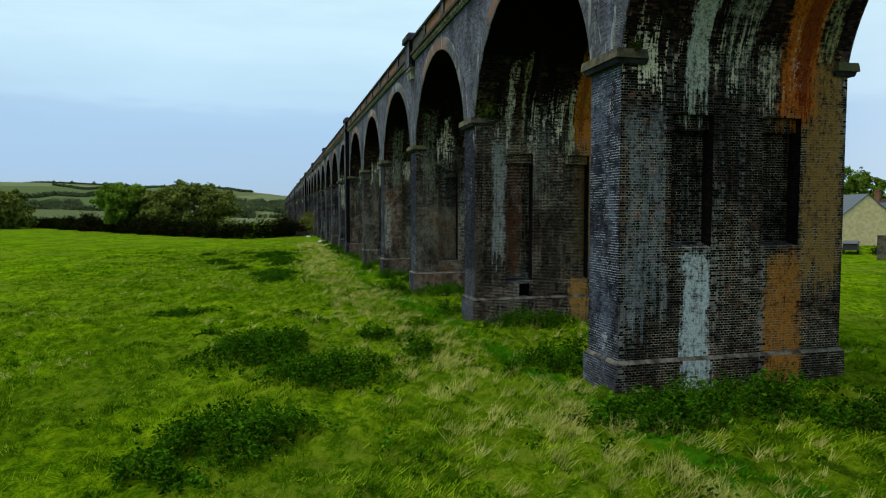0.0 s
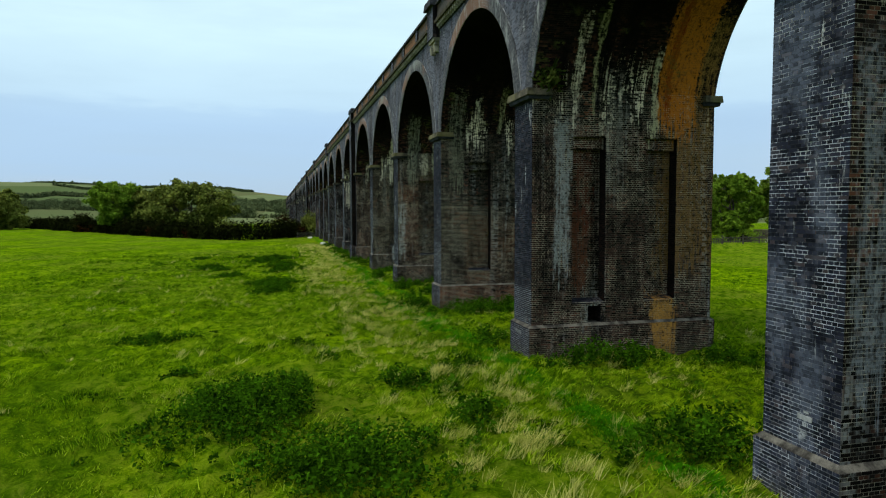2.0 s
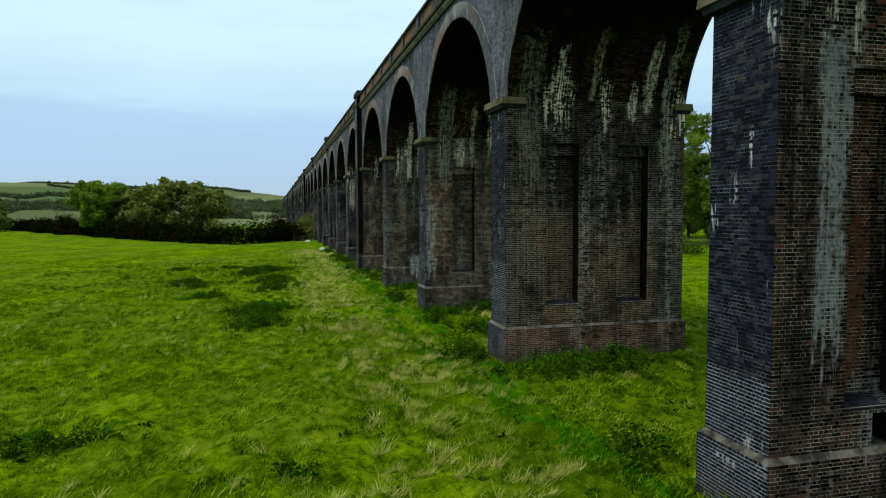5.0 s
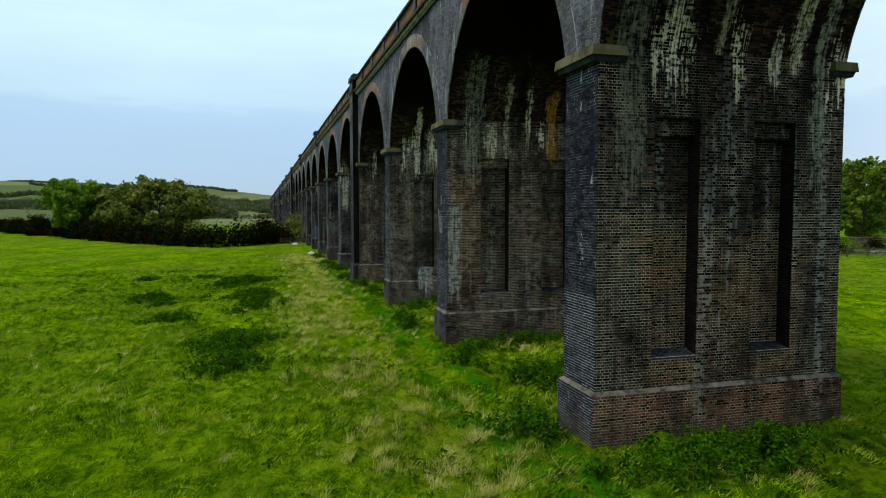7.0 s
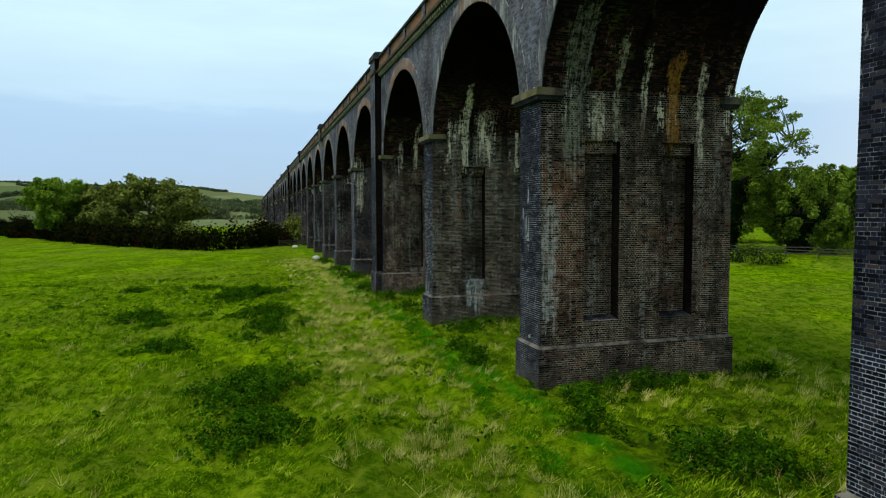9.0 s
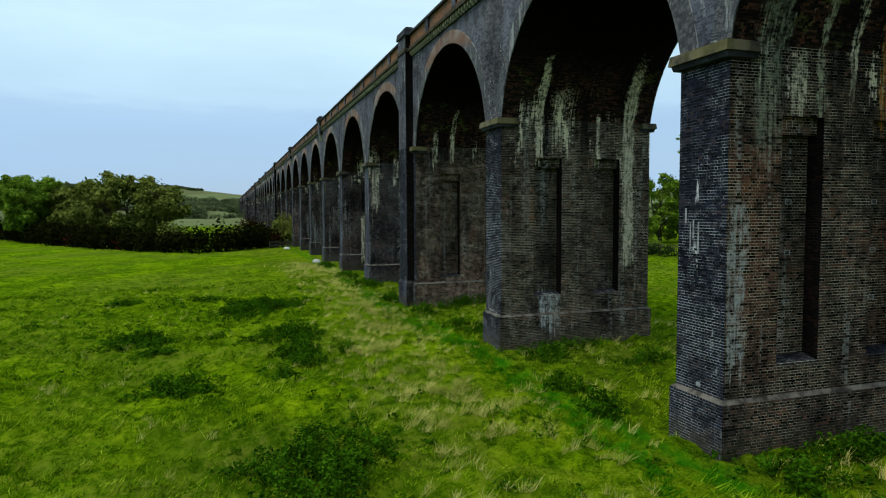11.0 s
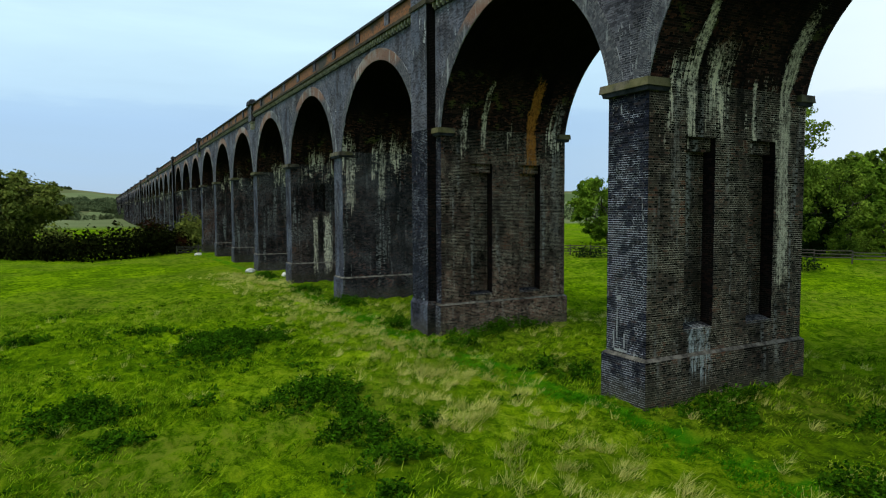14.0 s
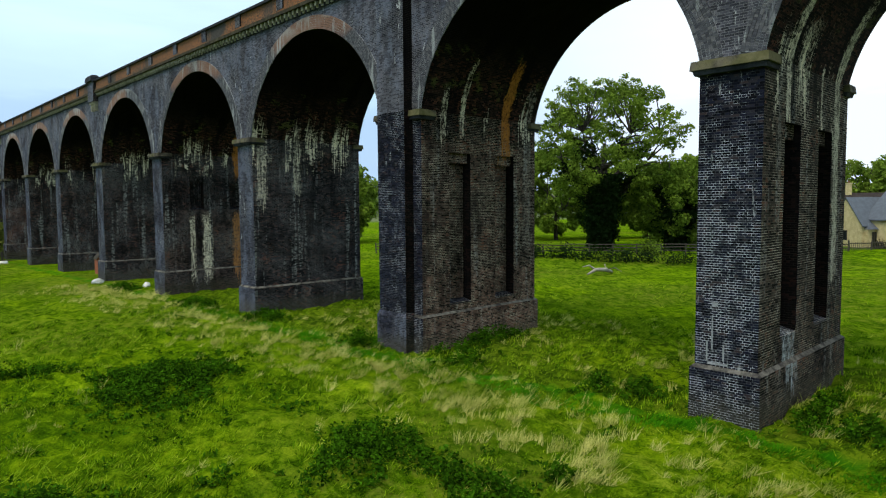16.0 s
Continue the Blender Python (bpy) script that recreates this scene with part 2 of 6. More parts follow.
def weathered(g, base, amount=1.0, rnd=None, plain=False, film=1.0, haze=1.0, stains=None):
    """Lime runs, rust and moss over a masonry colour; the runs start under the arches."""
    rag = g.noise(g.scaled(1, 1, 0.35), 2.3, 3.0, 0.6)
    fine = g.noise(g.pos, 13.0, 2.0, 0.7)
    speck = fine if rnd is None else g.add(g.math("MULTIPLY", rnd, 0.45), g.math("MULTIPLY", fine, 0.55))
    thin = g.noise(g.scaled(11.0, 0.55, 0.6), 1.0, 4.0, 0.68, 0.25)
    crust = g.noise(g.scaled(1, 1, 0.6), 7.0, 3.0, 0.72)
    facing = g.n.new("ShaderNodeSeparateXYZ")
    g.l.new(g.geo.outputs["True Normal"], facing.inputs[0])
    side = g.ramp(g.math("ABSOLUTE", facing.outputs[0]), 0.5, 0.8)
    under = g.math("SUBTRACT", 1.0, side)
    # soot hangs in long dark runs, heaviest high up
    soot = g.mul(g.ramp(g.noise(g.scaled(1.1, 0.35, 0.14), 1.0, 4.0, 0.6, 0.2), 0.46, 0.62), g.ramp(g.z, 7.0, 13.5, 0.18, 0.92), g.ramp(side, 0.0, 1.0, 1.0, 0.45))
    color = g.mix(soot, base, NEAR_BLACK)
    # broad damp, sooty patches lower down, drawn out downwards
    damp = g.mul(g.ramp(g.noise(g.scaled(0.9, 0.3, 0.32), 1.0, 5.0, 0.66, 0.4), 0.52, 0.62), g.ramp(speck, 0.25, 0.55, 0.4, 1.0), under, 0.55)
    color = g.mix(damp, color, NEAR_BLACK)
    # broken, sharp-edged lime about the springing
    tex = g.add(g.add(g.math("MULTIPLY", thin, 0.55), g.math("MULTIPLY", speck, 0.22)), g.math("MULTIPLY", rag, 0.23))
    patchy = g.noise(g.scaled(0.8, 0.12, 0.2), 1.0, 2.0)
    zone = g.mul(g.window(g.add(g.z, g.math("MULTIPLY", rag, 3.0)), 10.6, 13.8, 1.4), g.ramp(patchy, 0.38, 0.62), under)
    lime = g.mul(g.ramp(g.add(tex, g.math("MULTIPLY", zone, 0.16)), 0.645, 0.70), zone, 0.95 * amount)
    aged = g.mix(g.ramp(g.z, 10.6, 13.0), LIME, (0.36, 0.32, 0.17))
    color = g.mix(lime, color, aged)
    low = g.mul(g.ramp(g.noise(g.scaled(2.4, 0.10, 0.12), 1.0, 3.0, 0.6, 0.15), 0.56, 0.66), g.ramp(speck, 0.45, 0.62), g.window(g.z, 1.0, 10.0, 2.0), 0.55 * amount, under)
    color = g.mix(low, color, (0.34, 0.35, 0.34))
    # paler, bluish bloom and lime on the faces open to the weather; the fifth pier is blacker, the first one paler
    black = g.window(g.y, near_y(4) - 0.2, near_y(4) + 2.2, 0.1)
    bloomed = g.mul(g.window(g.y, near_y(0) - 0.2, near_y(0) + 2.2, 0.1), g.ramp(g.x, XL + 0.03, XL + 0.06, 1.0, 0.0), 0.34)
    bloom = g.mul(side, g.ramp(g.noise(g.scaled(1.0, 1.0, 0.40), 0.9, 5.0, 0.66), 0.42, 0.60, 0.10, 1.15), g.ramp(speck, 0.15, 0.7, 0.25, 1.0), g.add(g.ramp(black, 0.0, 1.0, 0.42 * amount * haze, 0.05 * amount * haze), bloomed))
    color = g.mix(bloom, color, (0.16, 0.185, 0.25))
    drip = g.noise(g.scaled(1.0, 3.4, 0.6), 1.0, 5.0, 0.68, 0.6)
    white = g.mul(side, g.ramp(drip, 0.59, 0.67), g.ramp(g.noise(g.pos, 0.7, 2.0), 0.47, 0.60), g.ramp(speck, 0.36, 0.5), 0.85 * amount)
    color = g.mix(white, color, (0.58, 0.60, 0.60))
    if plain:
        return color
    wob = g.add(g.x, g.math("MULTIPLY", g.math("SUBTRACT", rag, 0.5), 0.55))
    rise = g.add(g.z, g.math("MULTIPLY", g.math("SUBTRACT", thin, 0.5), 3.0))
    rough = g.add(g.add(g.math("MULTIPLY", thin, 3.2), g.math("MULTIPLY", speck, 1.1)), g.add(g.math("MULTIPLY", crust, 1.9), -3.1))
    wear = g.ramp(g.add(g.math("MULTIPLY", crust, 0.5), g.math("MULTIPLY", fine, 0.5)), 0.36, 0.6, 0.3, 1.0)
    rows = STAINS if stains is None else stains
    gates = {i: g.mul(g.window(g.y, near_y(i) - 4.2, near_y(i) + 1.2, 0.1), under) for i in sorted({row[0] for row in rows})}
    for i, xc, hw, z0, z1, tint, strong in rows:
        mx = g.ramp(g.math("ABSOLUTE", g.math("SUBTRACT", wob, xc)), hw * 0.55, hw * 1.35 + 0.05, 1.0, 0.0)
        mz = g.ramp(g.math("ABSOLUTE", g.math("SUBTRACT", rise, (z0 + z1) / 2)), (z1 - z0) / 2 * 0.72 - 0.1, (z1 - z0) / 2 + 0.35, 1.0, 0.0)
        m = g.math("MULTIPLY", mx, mz)
        thickness = 1.0 + max(0.0, strong - 0.8) * 2.2
        cover = g.ramp(g.add(g.math("MULTIPLY", m, thickness), rough), 0.5, 1.45, 0.0, min(strong, 1.0) * (film if tint in (OCHRE, PALE) else 1.0))
        color = g.mix(g.mul(cover, g.ramp(m, 0.0, 0.5), wear, gates[i]), color, tint)
    moss = g.mul(g.ramp(g.noise(g.pos, 1.1, 4.0, 0.6), 0.57, 0.68), g.window(g.z, 10.6, 13.5, 0.8), under, g.ramp(speck, 0.35, 0.55), 0.6)
    color = g.mix(moss, color, MOSS)
    foot = g.mul(g.ramp(g.add(g.z, g.math("MULTIPLY", rag, 1.0)), 0.9, 1.7, 1.0, 0.0), 0.45)
    return g.mix(foot, color, (0.06, 0.055, 0.035))


CLINE = 6.5          # height at which the third pier was repointed
# refaced stretches of pier ends: pier, z0, z1, colour, strength, x0, x1
REFACED = [
    (0, 0.0, 9.0, (0.040, 0.026, 0.020), 0.5),
    (1, 0.0, 9.5, (0.105, 0.055, 0.042), 0.75),
    (2, 0.0, CLINE, (0.075, 0.058, 0.044), 0.75),
    (2, 0.0, CLINE - 0.6, (0.150, 0.058, 0.024), 0.75, 11.3, 16.4),
    (2, CLINE, 9.2, (0.052, 0.046, 0.040), 0.65),
    (3, 0.0, 10.0, (0.105, 0.068, 0.050), 0.8),
    (3, 2.2, 8.2, (0.16, 0.060, 0.034), 0.75, 10.1, 11.5),
    (3, 2.6, 6.4, (0.14, 0.052, 0.030), 0.7, 14.6, 16.2),
    (4, 0.0, 11.0, (0.105, 0.082, 0.060), 0.8),
    (5, 3.6, 9.5, (0.120, 0.078, 0.060), 0.85),
    (5, 0.0, 3.6, (0.260, 0.150, 0.110), 0.9),
    (2, 0.0, 1.75, (0.180, 0.064, 0.038), 0.85),
    (6, 0.0, 9.0, (0.050, 0.050, 0.052), 0.5),
    (7, 0.0, 6.5, (0.115, 0.075, 0.058), 0.7),
    (11, 0.0, 6.8, (0.16, 0.065, 0.035), 0.7),
]


def brick_tint(g, rnd, refaced):
    """The colour of single bricks: blue-black engineering brick, with red and brown repair brick in patches."""
    dark = g.colors(rnd, (0.0, (0.002, 0.002, 0.004)), (0.4, (0.004, 0.005, 0.011)), (0.75, (0.011, 0.012, 0.025)), (0.93, (0.024, 0.022, 0.028)), (1.0, (0.040, 0.026, 0.027)))
    wide = g.noise(g.scaled(1, 1, 0.8), 0.55, 4.0, 0.6)
    facing = g.n.new("ShaderNodeSeparateXYZ")
    g.l.new(g.geo.outputs["True Normal"], facing.inputs[0])
    end = g.ramp(g.math("ABSOLUTE", facing.outputs[1]), 0.4, 0.7)
    warm = g.colors(rnd, (0.0, (0.002, 0.0015, 0.0015)), (0.4, (0.008, 0.006, 0.005)), (0.75, (0.028, 0.018, 0.014)), (0.92, (0.062, 0.034, 0.024)), (1.0, (0.14, 0.055, 0.034)))
    color = g.mix(end, dark, warm)
    for i, z0, z1, tint, strong, *across in refaced:
        y0 = near_y(i)
        m = g.mul(g.window(g.y, y0 - 0.3, y0 + 1.0, 0.1), g.window(g.z, z0, z1, 0.05), end, g.ramp(wide, 0.34, 0.62, 0.25, 1.0), strong, *([g.window(g.add(g.x, wide), across[0] + 0.5, across[1] + 0.5, 0.25)] if across else []))
        shade = g.mix(g.ramp(rnd, 0.12, 0.34), tuple(0.10 * v for v in tint), g.mix(rnd, tuple(0.40 * v for v in tint), tuple(1.2 * v for v in tint)))
        color = g.mix(m, color, shade)
    red = g.mul(g.ramp(rnd, 0.72, 0.8), g.ramp(wide, 0.5, 0.62), end, 0.7)
    return g.mix(red, color, (0.16, 0.055, 0.028))


def make_brick():
    g = Graph("brick")
    rnd = g.random()
    base = brick_tint(g, rnd, [row for row in REFACED if row[0] in FINE])
    grain = g.noise(g.pos, 45.0, 3.0, 0.7)
    base = g.mix(g.mul(g.ramp(grain, 0.5, 0.8), 0.04), base, (0.08, 0.075, 0.075))
    # the open sides are of hard glazed blue brick, the ends of duller brick
    facing = g.n.new("ShaderNodeSeparateXYZ")
    g.l.new(g.geo.outputs["True Normal"], facing.inputs[0])
    glaze = g.mul(g.ramp(g.math("ABSOLUTE", facing.outputs[0]), 0.5, 0.8), g.ramp(rnd, 0.1, 0.9, 0.6, 1.0))
    rough = g.math("SUBTRACT", g.ramp(grain, 0.2, 0.8, 0.65, 0.95), g.math("MULTIPLY", glaze, 0.22))
    return g.finish(weathered(g, base, 1.0, rnd, film=0.55, haze=0.05, stains=LOW_STAINS), rough, grain, 0.5, 0.006, spec=g.ramp(glaze, 0.0, 1.0, 0.03, 0.055))


# how clean the joints are: pier, clean up to z, then sooty; level below, level above, on the side, low down on the side, and up to which height
JOINTS = [(0, 7.8, 0.85, 0.34, 0.50, 1.4, 2.9), (1, 8.8, 1.15, 0.85, 0.10, 1.9, 3.3), (2, CLINE, 1.4, 0.60, 0.14, 2.0, 4.4), (3, 8.6, 1.05, 0.8, 0.30, 1.6, 4.3), (4, 9.5, 0.85, 0.75, 0.70, 1.25, 9.2), (5, 9.0, 0.85, 0.40, 0.24, 0.7, 3.3)]


def make_mortar():
    g = Graph("mortar")
    soot = g.noise(g.pos, 0.55, 5.0, 0.65)
    fine = g.noise(g.pos, 22.0, 3.0, 0.7)
    gone = g.noise(g.scaled(1, 1, 1.6), 2.4, 4.0, 0.72)
    facing = g.n.new("ShaderNodeSeparateXYZ")
    g.l.new(g.geo.outputs["True Normal"], facing.inputs[0])
    side = g.ramp(g.math("ABSOLUTE", facing.outputs[0]), 0.5, 0.8)
    patches = g.ramp(g.add(gone, g.math("MULTIPLY", soot, 0.6)), 0.74, 0.88, 0.15, 1.9)
    level = 0.0
    for i, top, below, above, flank, low, line in JOINTS:
        here = g.window(g.y, near_y(i) - 0.6, near_y(i) + 3.4, 0.1)
        end = g.ramp(g.z, top - 0.08, top + 0.08 if i == 2 else top + 1.5, below, above)
        flanks = g.add(g.mul(flank, patches), g.ramp(g.add(g.z, g.math("MULTIPLY", soot, 0.5)), line, line + 0.3, low - flank, 0.0))
        level = g.add(level, g.mul(here, g.add(g.mul(end, g.math("SUBTRACT", 1.0, side)), g.mul(side, flanks))))
    clean = g.math("MULTIPLY", g.mul(level, g.ramp(soot, 0.38, 0.60, 0.30, 1.35)), g.ramp(gone, 0.40, 0.58, 0.30, 1.1), True)
    color = g.mix(clean, (0.010, 0.009, 0.009), g.mix(side, (0.66, 0.57, 0.43), (0.56, 0.58, 0.62)))
    color = g.mix(g.ramp(fine, 0.5, 0.8, 0.0, 0.3), color, (0.03, 0.029, 0.028))
    return g.finish(weathered(g, color, 0.8, haze=0.6, stains=LOW_STAINS), 0.95, fine, 0.6, 0.005, spec=0.05)


def make_brick_pattern(name, dirt=1.0, soffit=False):
    g = Graph(name)
    uv = g.n.new("ShaderNodeUVMap")
    uv.uv_map = "metres"
    b = g.n.new("ShaderNodeTexBrick")
    g.l.new(uv.outputs[0], b.inputs["Vector"])
    b.offset, b.squash = 0.5, 1.0
    for key, v in (("Scale", 1.0), ("Mortar Size", 0.006), ("Mortar Smooth", 0.3), ("Bias", 0.0), ("Brick Width", 0.2355), ("Row Height", 0.0756)):
        b.inputs[key].default_value = v
    b.inputs["Color1"].default_value, b.inputs["Color2"].default_value, b.inputs["Mortar"].default_value = (0, 0, 0, 1), (1, 1, 1, 1), (0.5, 0.5, 0.5, 1)
    rnd = g.n.new("ShaderNodeSeparateColor")
    g.l.new(b.outputs["Color"], rnd.inputs[0])
    fine = g.noise(g.pos, 26.0, 3.0, 0.7)
    jitter = g.math("FRACT", g.add(rnd.outputs[0], g.noise(g.scaled(1, 1, 1), 3.1, 1.0)))
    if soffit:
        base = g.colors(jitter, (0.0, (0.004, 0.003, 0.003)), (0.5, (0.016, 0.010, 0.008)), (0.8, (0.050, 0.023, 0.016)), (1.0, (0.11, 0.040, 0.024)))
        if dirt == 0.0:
            # near-black brick, with the shade of the recesses put into its colour
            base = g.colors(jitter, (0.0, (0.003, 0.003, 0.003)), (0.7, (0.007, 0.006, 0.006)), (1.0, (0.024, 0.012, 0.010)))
        # towards the crown, soot and the vault's deep shade are put in as near-black
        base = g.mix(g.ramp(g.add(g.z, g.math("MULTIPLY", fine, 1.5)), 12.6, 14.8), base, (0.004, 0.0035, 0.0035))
    else:
        base = brick_tint(g, jitter, [row for row in REFACED if row[0] not in FINE])
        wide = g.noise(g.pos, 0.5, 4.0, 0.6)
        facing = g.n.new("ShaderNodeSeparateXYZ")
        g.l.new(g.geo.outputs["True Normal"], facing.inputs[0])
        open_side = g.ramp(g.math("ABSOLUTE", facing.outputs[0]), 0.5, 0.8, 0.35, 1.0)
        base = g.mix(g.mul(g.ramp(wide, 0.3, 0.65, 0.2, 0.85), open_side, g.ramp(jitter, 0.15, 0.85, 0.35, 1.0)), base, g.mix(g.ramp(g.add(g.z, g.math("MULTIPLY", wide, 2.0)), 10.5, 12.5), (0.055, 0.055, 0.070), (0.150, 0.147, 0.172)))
    soot = g.noise(g.pos, 0.4, 4.0, 0.6)
    joint = g.mix(g.ramp(soot, 0.4, 0.65), (0.02, 0.02, 0.02) if not soffit else (0.006, 0.006, 0.006), (0.36, 0.36, 0.37) if not soffit else (0.055, 0.048, 0.04))
    base = g.mix(g.mul(b.outputs["Fac"], 0.55 if soffit else 0.8), base, joint)
    base = g.mix(g.ramp(fine, 0.45, 0.8, 0.0, 0.35), base, (0.09, 0.09, 0.095) if not soffit else (0.014, 0.013, 0.013))
    height = g.add(g.math("MULTIPLY", b.outputs["Fac"], -1.0), g.math("MULTIPLY", fine, 0.5))
    return g.finish(weathered(g, base, 0.95 * dirt, jitter, dirt == 0.0, stains=[row for row in STAINS if row[0] not in FINE or row[3] < 1.5 or (soffit and row[4] > SPRING_Z)]), 0.9, height, 0.8, 0.01, spec=0.03)


def make_ring_brick():
    g = Graph("arch_ring_brick")
    rnd = g.random()
    base = g.colors(rnd, (0.0, (0.028, 0.029, 0.038)), (0.6, (0.06, 0.061, 0.072)), (1.0, (0.11, 0.107, 0.11)))
    patch = g.noise(g.scaled(0, 1, 0), 0.16, 1.0, 0.5)
    fade = g.noise(g.pos, 0.6, 3.0)
    crown = g.ramp(g.add(g.z, g.math("MULTIPLY", fade, 1.6)), 15.6, 16.4)
    base = g.mix(g.mul(crown, g.ramp(patch, 0.40, 0.52), 0.75), base, (0.22, 0.105, 0.06))
    base = g.mix(g.mul(g.ramp(g.add(g.z, g.math("MULTIPLY", fade, 0.8)), 16.0, 16.9), g.ramp(fade, 0.45, 0.6), 0.7), base, (0.30, 0.30, 0.29))
    lime = g.mul(g.ramp(g.noise(g.scaled(3, 3, 0.5), 1.0, 4.0, 0.6), 0.54, 0.66), 0.6)
    base = g.mix(lime, base, (0.36, 0.38, 0.38))
    grain = g.noise(g.pos, 30.0, 2.0, 0.7)
    return g.finish(base, 0.8, grain, 0.5, 0.006)


def make_ring_joint():
    """Lime joints of the arch rings, white in patches and sooty between."""
    g = Graph("ring_joint")
    soot = g.noise(g.pos, 0.9, 4.0, 0.65)
    fine = g.noise(g.pos, 14.0, 3.0, 0.7)
    color = g.mix(g.mul(g.ramp(soot, 0.40, 0.58), g.ramp(fine, 0.3, 0.55, 0.4, 1.0)), (0.028, 0.028, 0.032), (0.36, 0.37, 0.39))
    return g.finish(color, 0.95, fine, 0.5, 0.005, spec=0.05)


def make_stone(name, c1, c2, mossy=0.0):
    g = Graph(name)
    a = g.noise(g.pos, 2.2, 5.0, 0.65)
    fine = g.noise(g.pos, 24.0, 4.0, 0.7)
    color = g.mix(g.ramp(a, 0.35, 0.65), c1, c2)
    color = g.mix(g.ramp(fine, 0.4, 0.8, 0.0, 0.5), color, tuple(0.4 * v for v in c1))
    if mossy:
        color = g.mix(g.mul(g.ramp(g.noise(g.pos, 0.9, 3.0), 0.42, 0.6), mossy), color, (0.13, 0.125, 0.03))
    return g.finish(color, 0.92, g.add(a, fine), 0.6, 0.012, spec=0.15)


def make_parapet_brick():
    g = Graph("parapet_brick")
    uv = g.n.new("ShaderNodeUVMap")
    uv.uv_map = "metres"
    b = g.n.new("ShaderNodeTexBrick")
    g.l.new(uv.outputs[0], b.inputs["Vector"])
    for key, v in (("Scale", 1.0), ("Mortar Size", 0.006), ("Brick Width", 0.2355), ("Row Height", 0.0756)):
        b.inputs[key].default_value = v
    b.inputs["Color1"].default_value, b.inputs["Color2"].default_value, b.inputs["Mortar"].default_value = (0.27, 0.098, 0.028, 1), (0.15, 0.058, 0.020, 1), (0.12, 0.085, 0.05, 1)
    wide = g.noise(g.pos, 0.22, 3.0, 0.6)
    fine = g.noise(g.pos, 9.0, 4.0, 0.65)
    color = g.mix(g.ramp(wide, 0.5, 0.62), b.outputs["Color"], (0.045, 0.04, 0.035))
    color = g.mix(g.ramp(fine, 0.45, 0.65, 0.0, 0.8), color, (0.022, 0.018, 0.014))
    return g.finish(color, 0.9, fine, 0.5, 0.01)


def make_leaf(name, dark, light, tip=None, trans=0.3, scale=0.8):
    g = Graph(name)
    rnd = g.random()
    clump = g.noise(g.pos, scale, 2.0)
    color = g.mix(g.math("ADD", g.math("MULTIPLY", rnd, 0.55), g.ramp(clump, 0.35, 0.7, 0.0, 0.5)), dark, light)
    if tip:
        color = g.mix(g.mul(g.ramp(g.noise(g.pos, scale * 0.35, 2.0), 0.58, 0.68), 0.7), color, tip)
    return g.finish(color, 0.9, spec=0.0, translucent=trans)


def make_turf():
    """Pasture blades: tufts run from deep green to yellow-green over a foot or two."""
    g = Graph("grass_blades")
    rnd = g.random()
    tuft = g.noise(g.scaled(1.0, 0.7, 0.0), 1.7, 3.0, 0.65, 0.3)
    patch = g.noise(g.scaled(1.0, 1.0, 0.0), 0.22, 3.0, 0.6)
    mixed = g.add(g.add(g.math("MULTIPLY", tuft, 0.62), g.math("MULTIPLY", patch, 0.28)), g.math("MULTIPLY", rnd, 0.16))
    color = g.colors(mixed, (0.40, (0.012, 0.044, 0.001)), (0.48, (0.050, 0.130, 0.002)), (0.55, (0.155, 0.275, 0.005)), (0.64, (0.33, 0.45, 0.020)), (0.74, (0.46, 0.48, 0.09)))
    return g.finish(color, 0.9, spec=0.0, translucent=0.3)


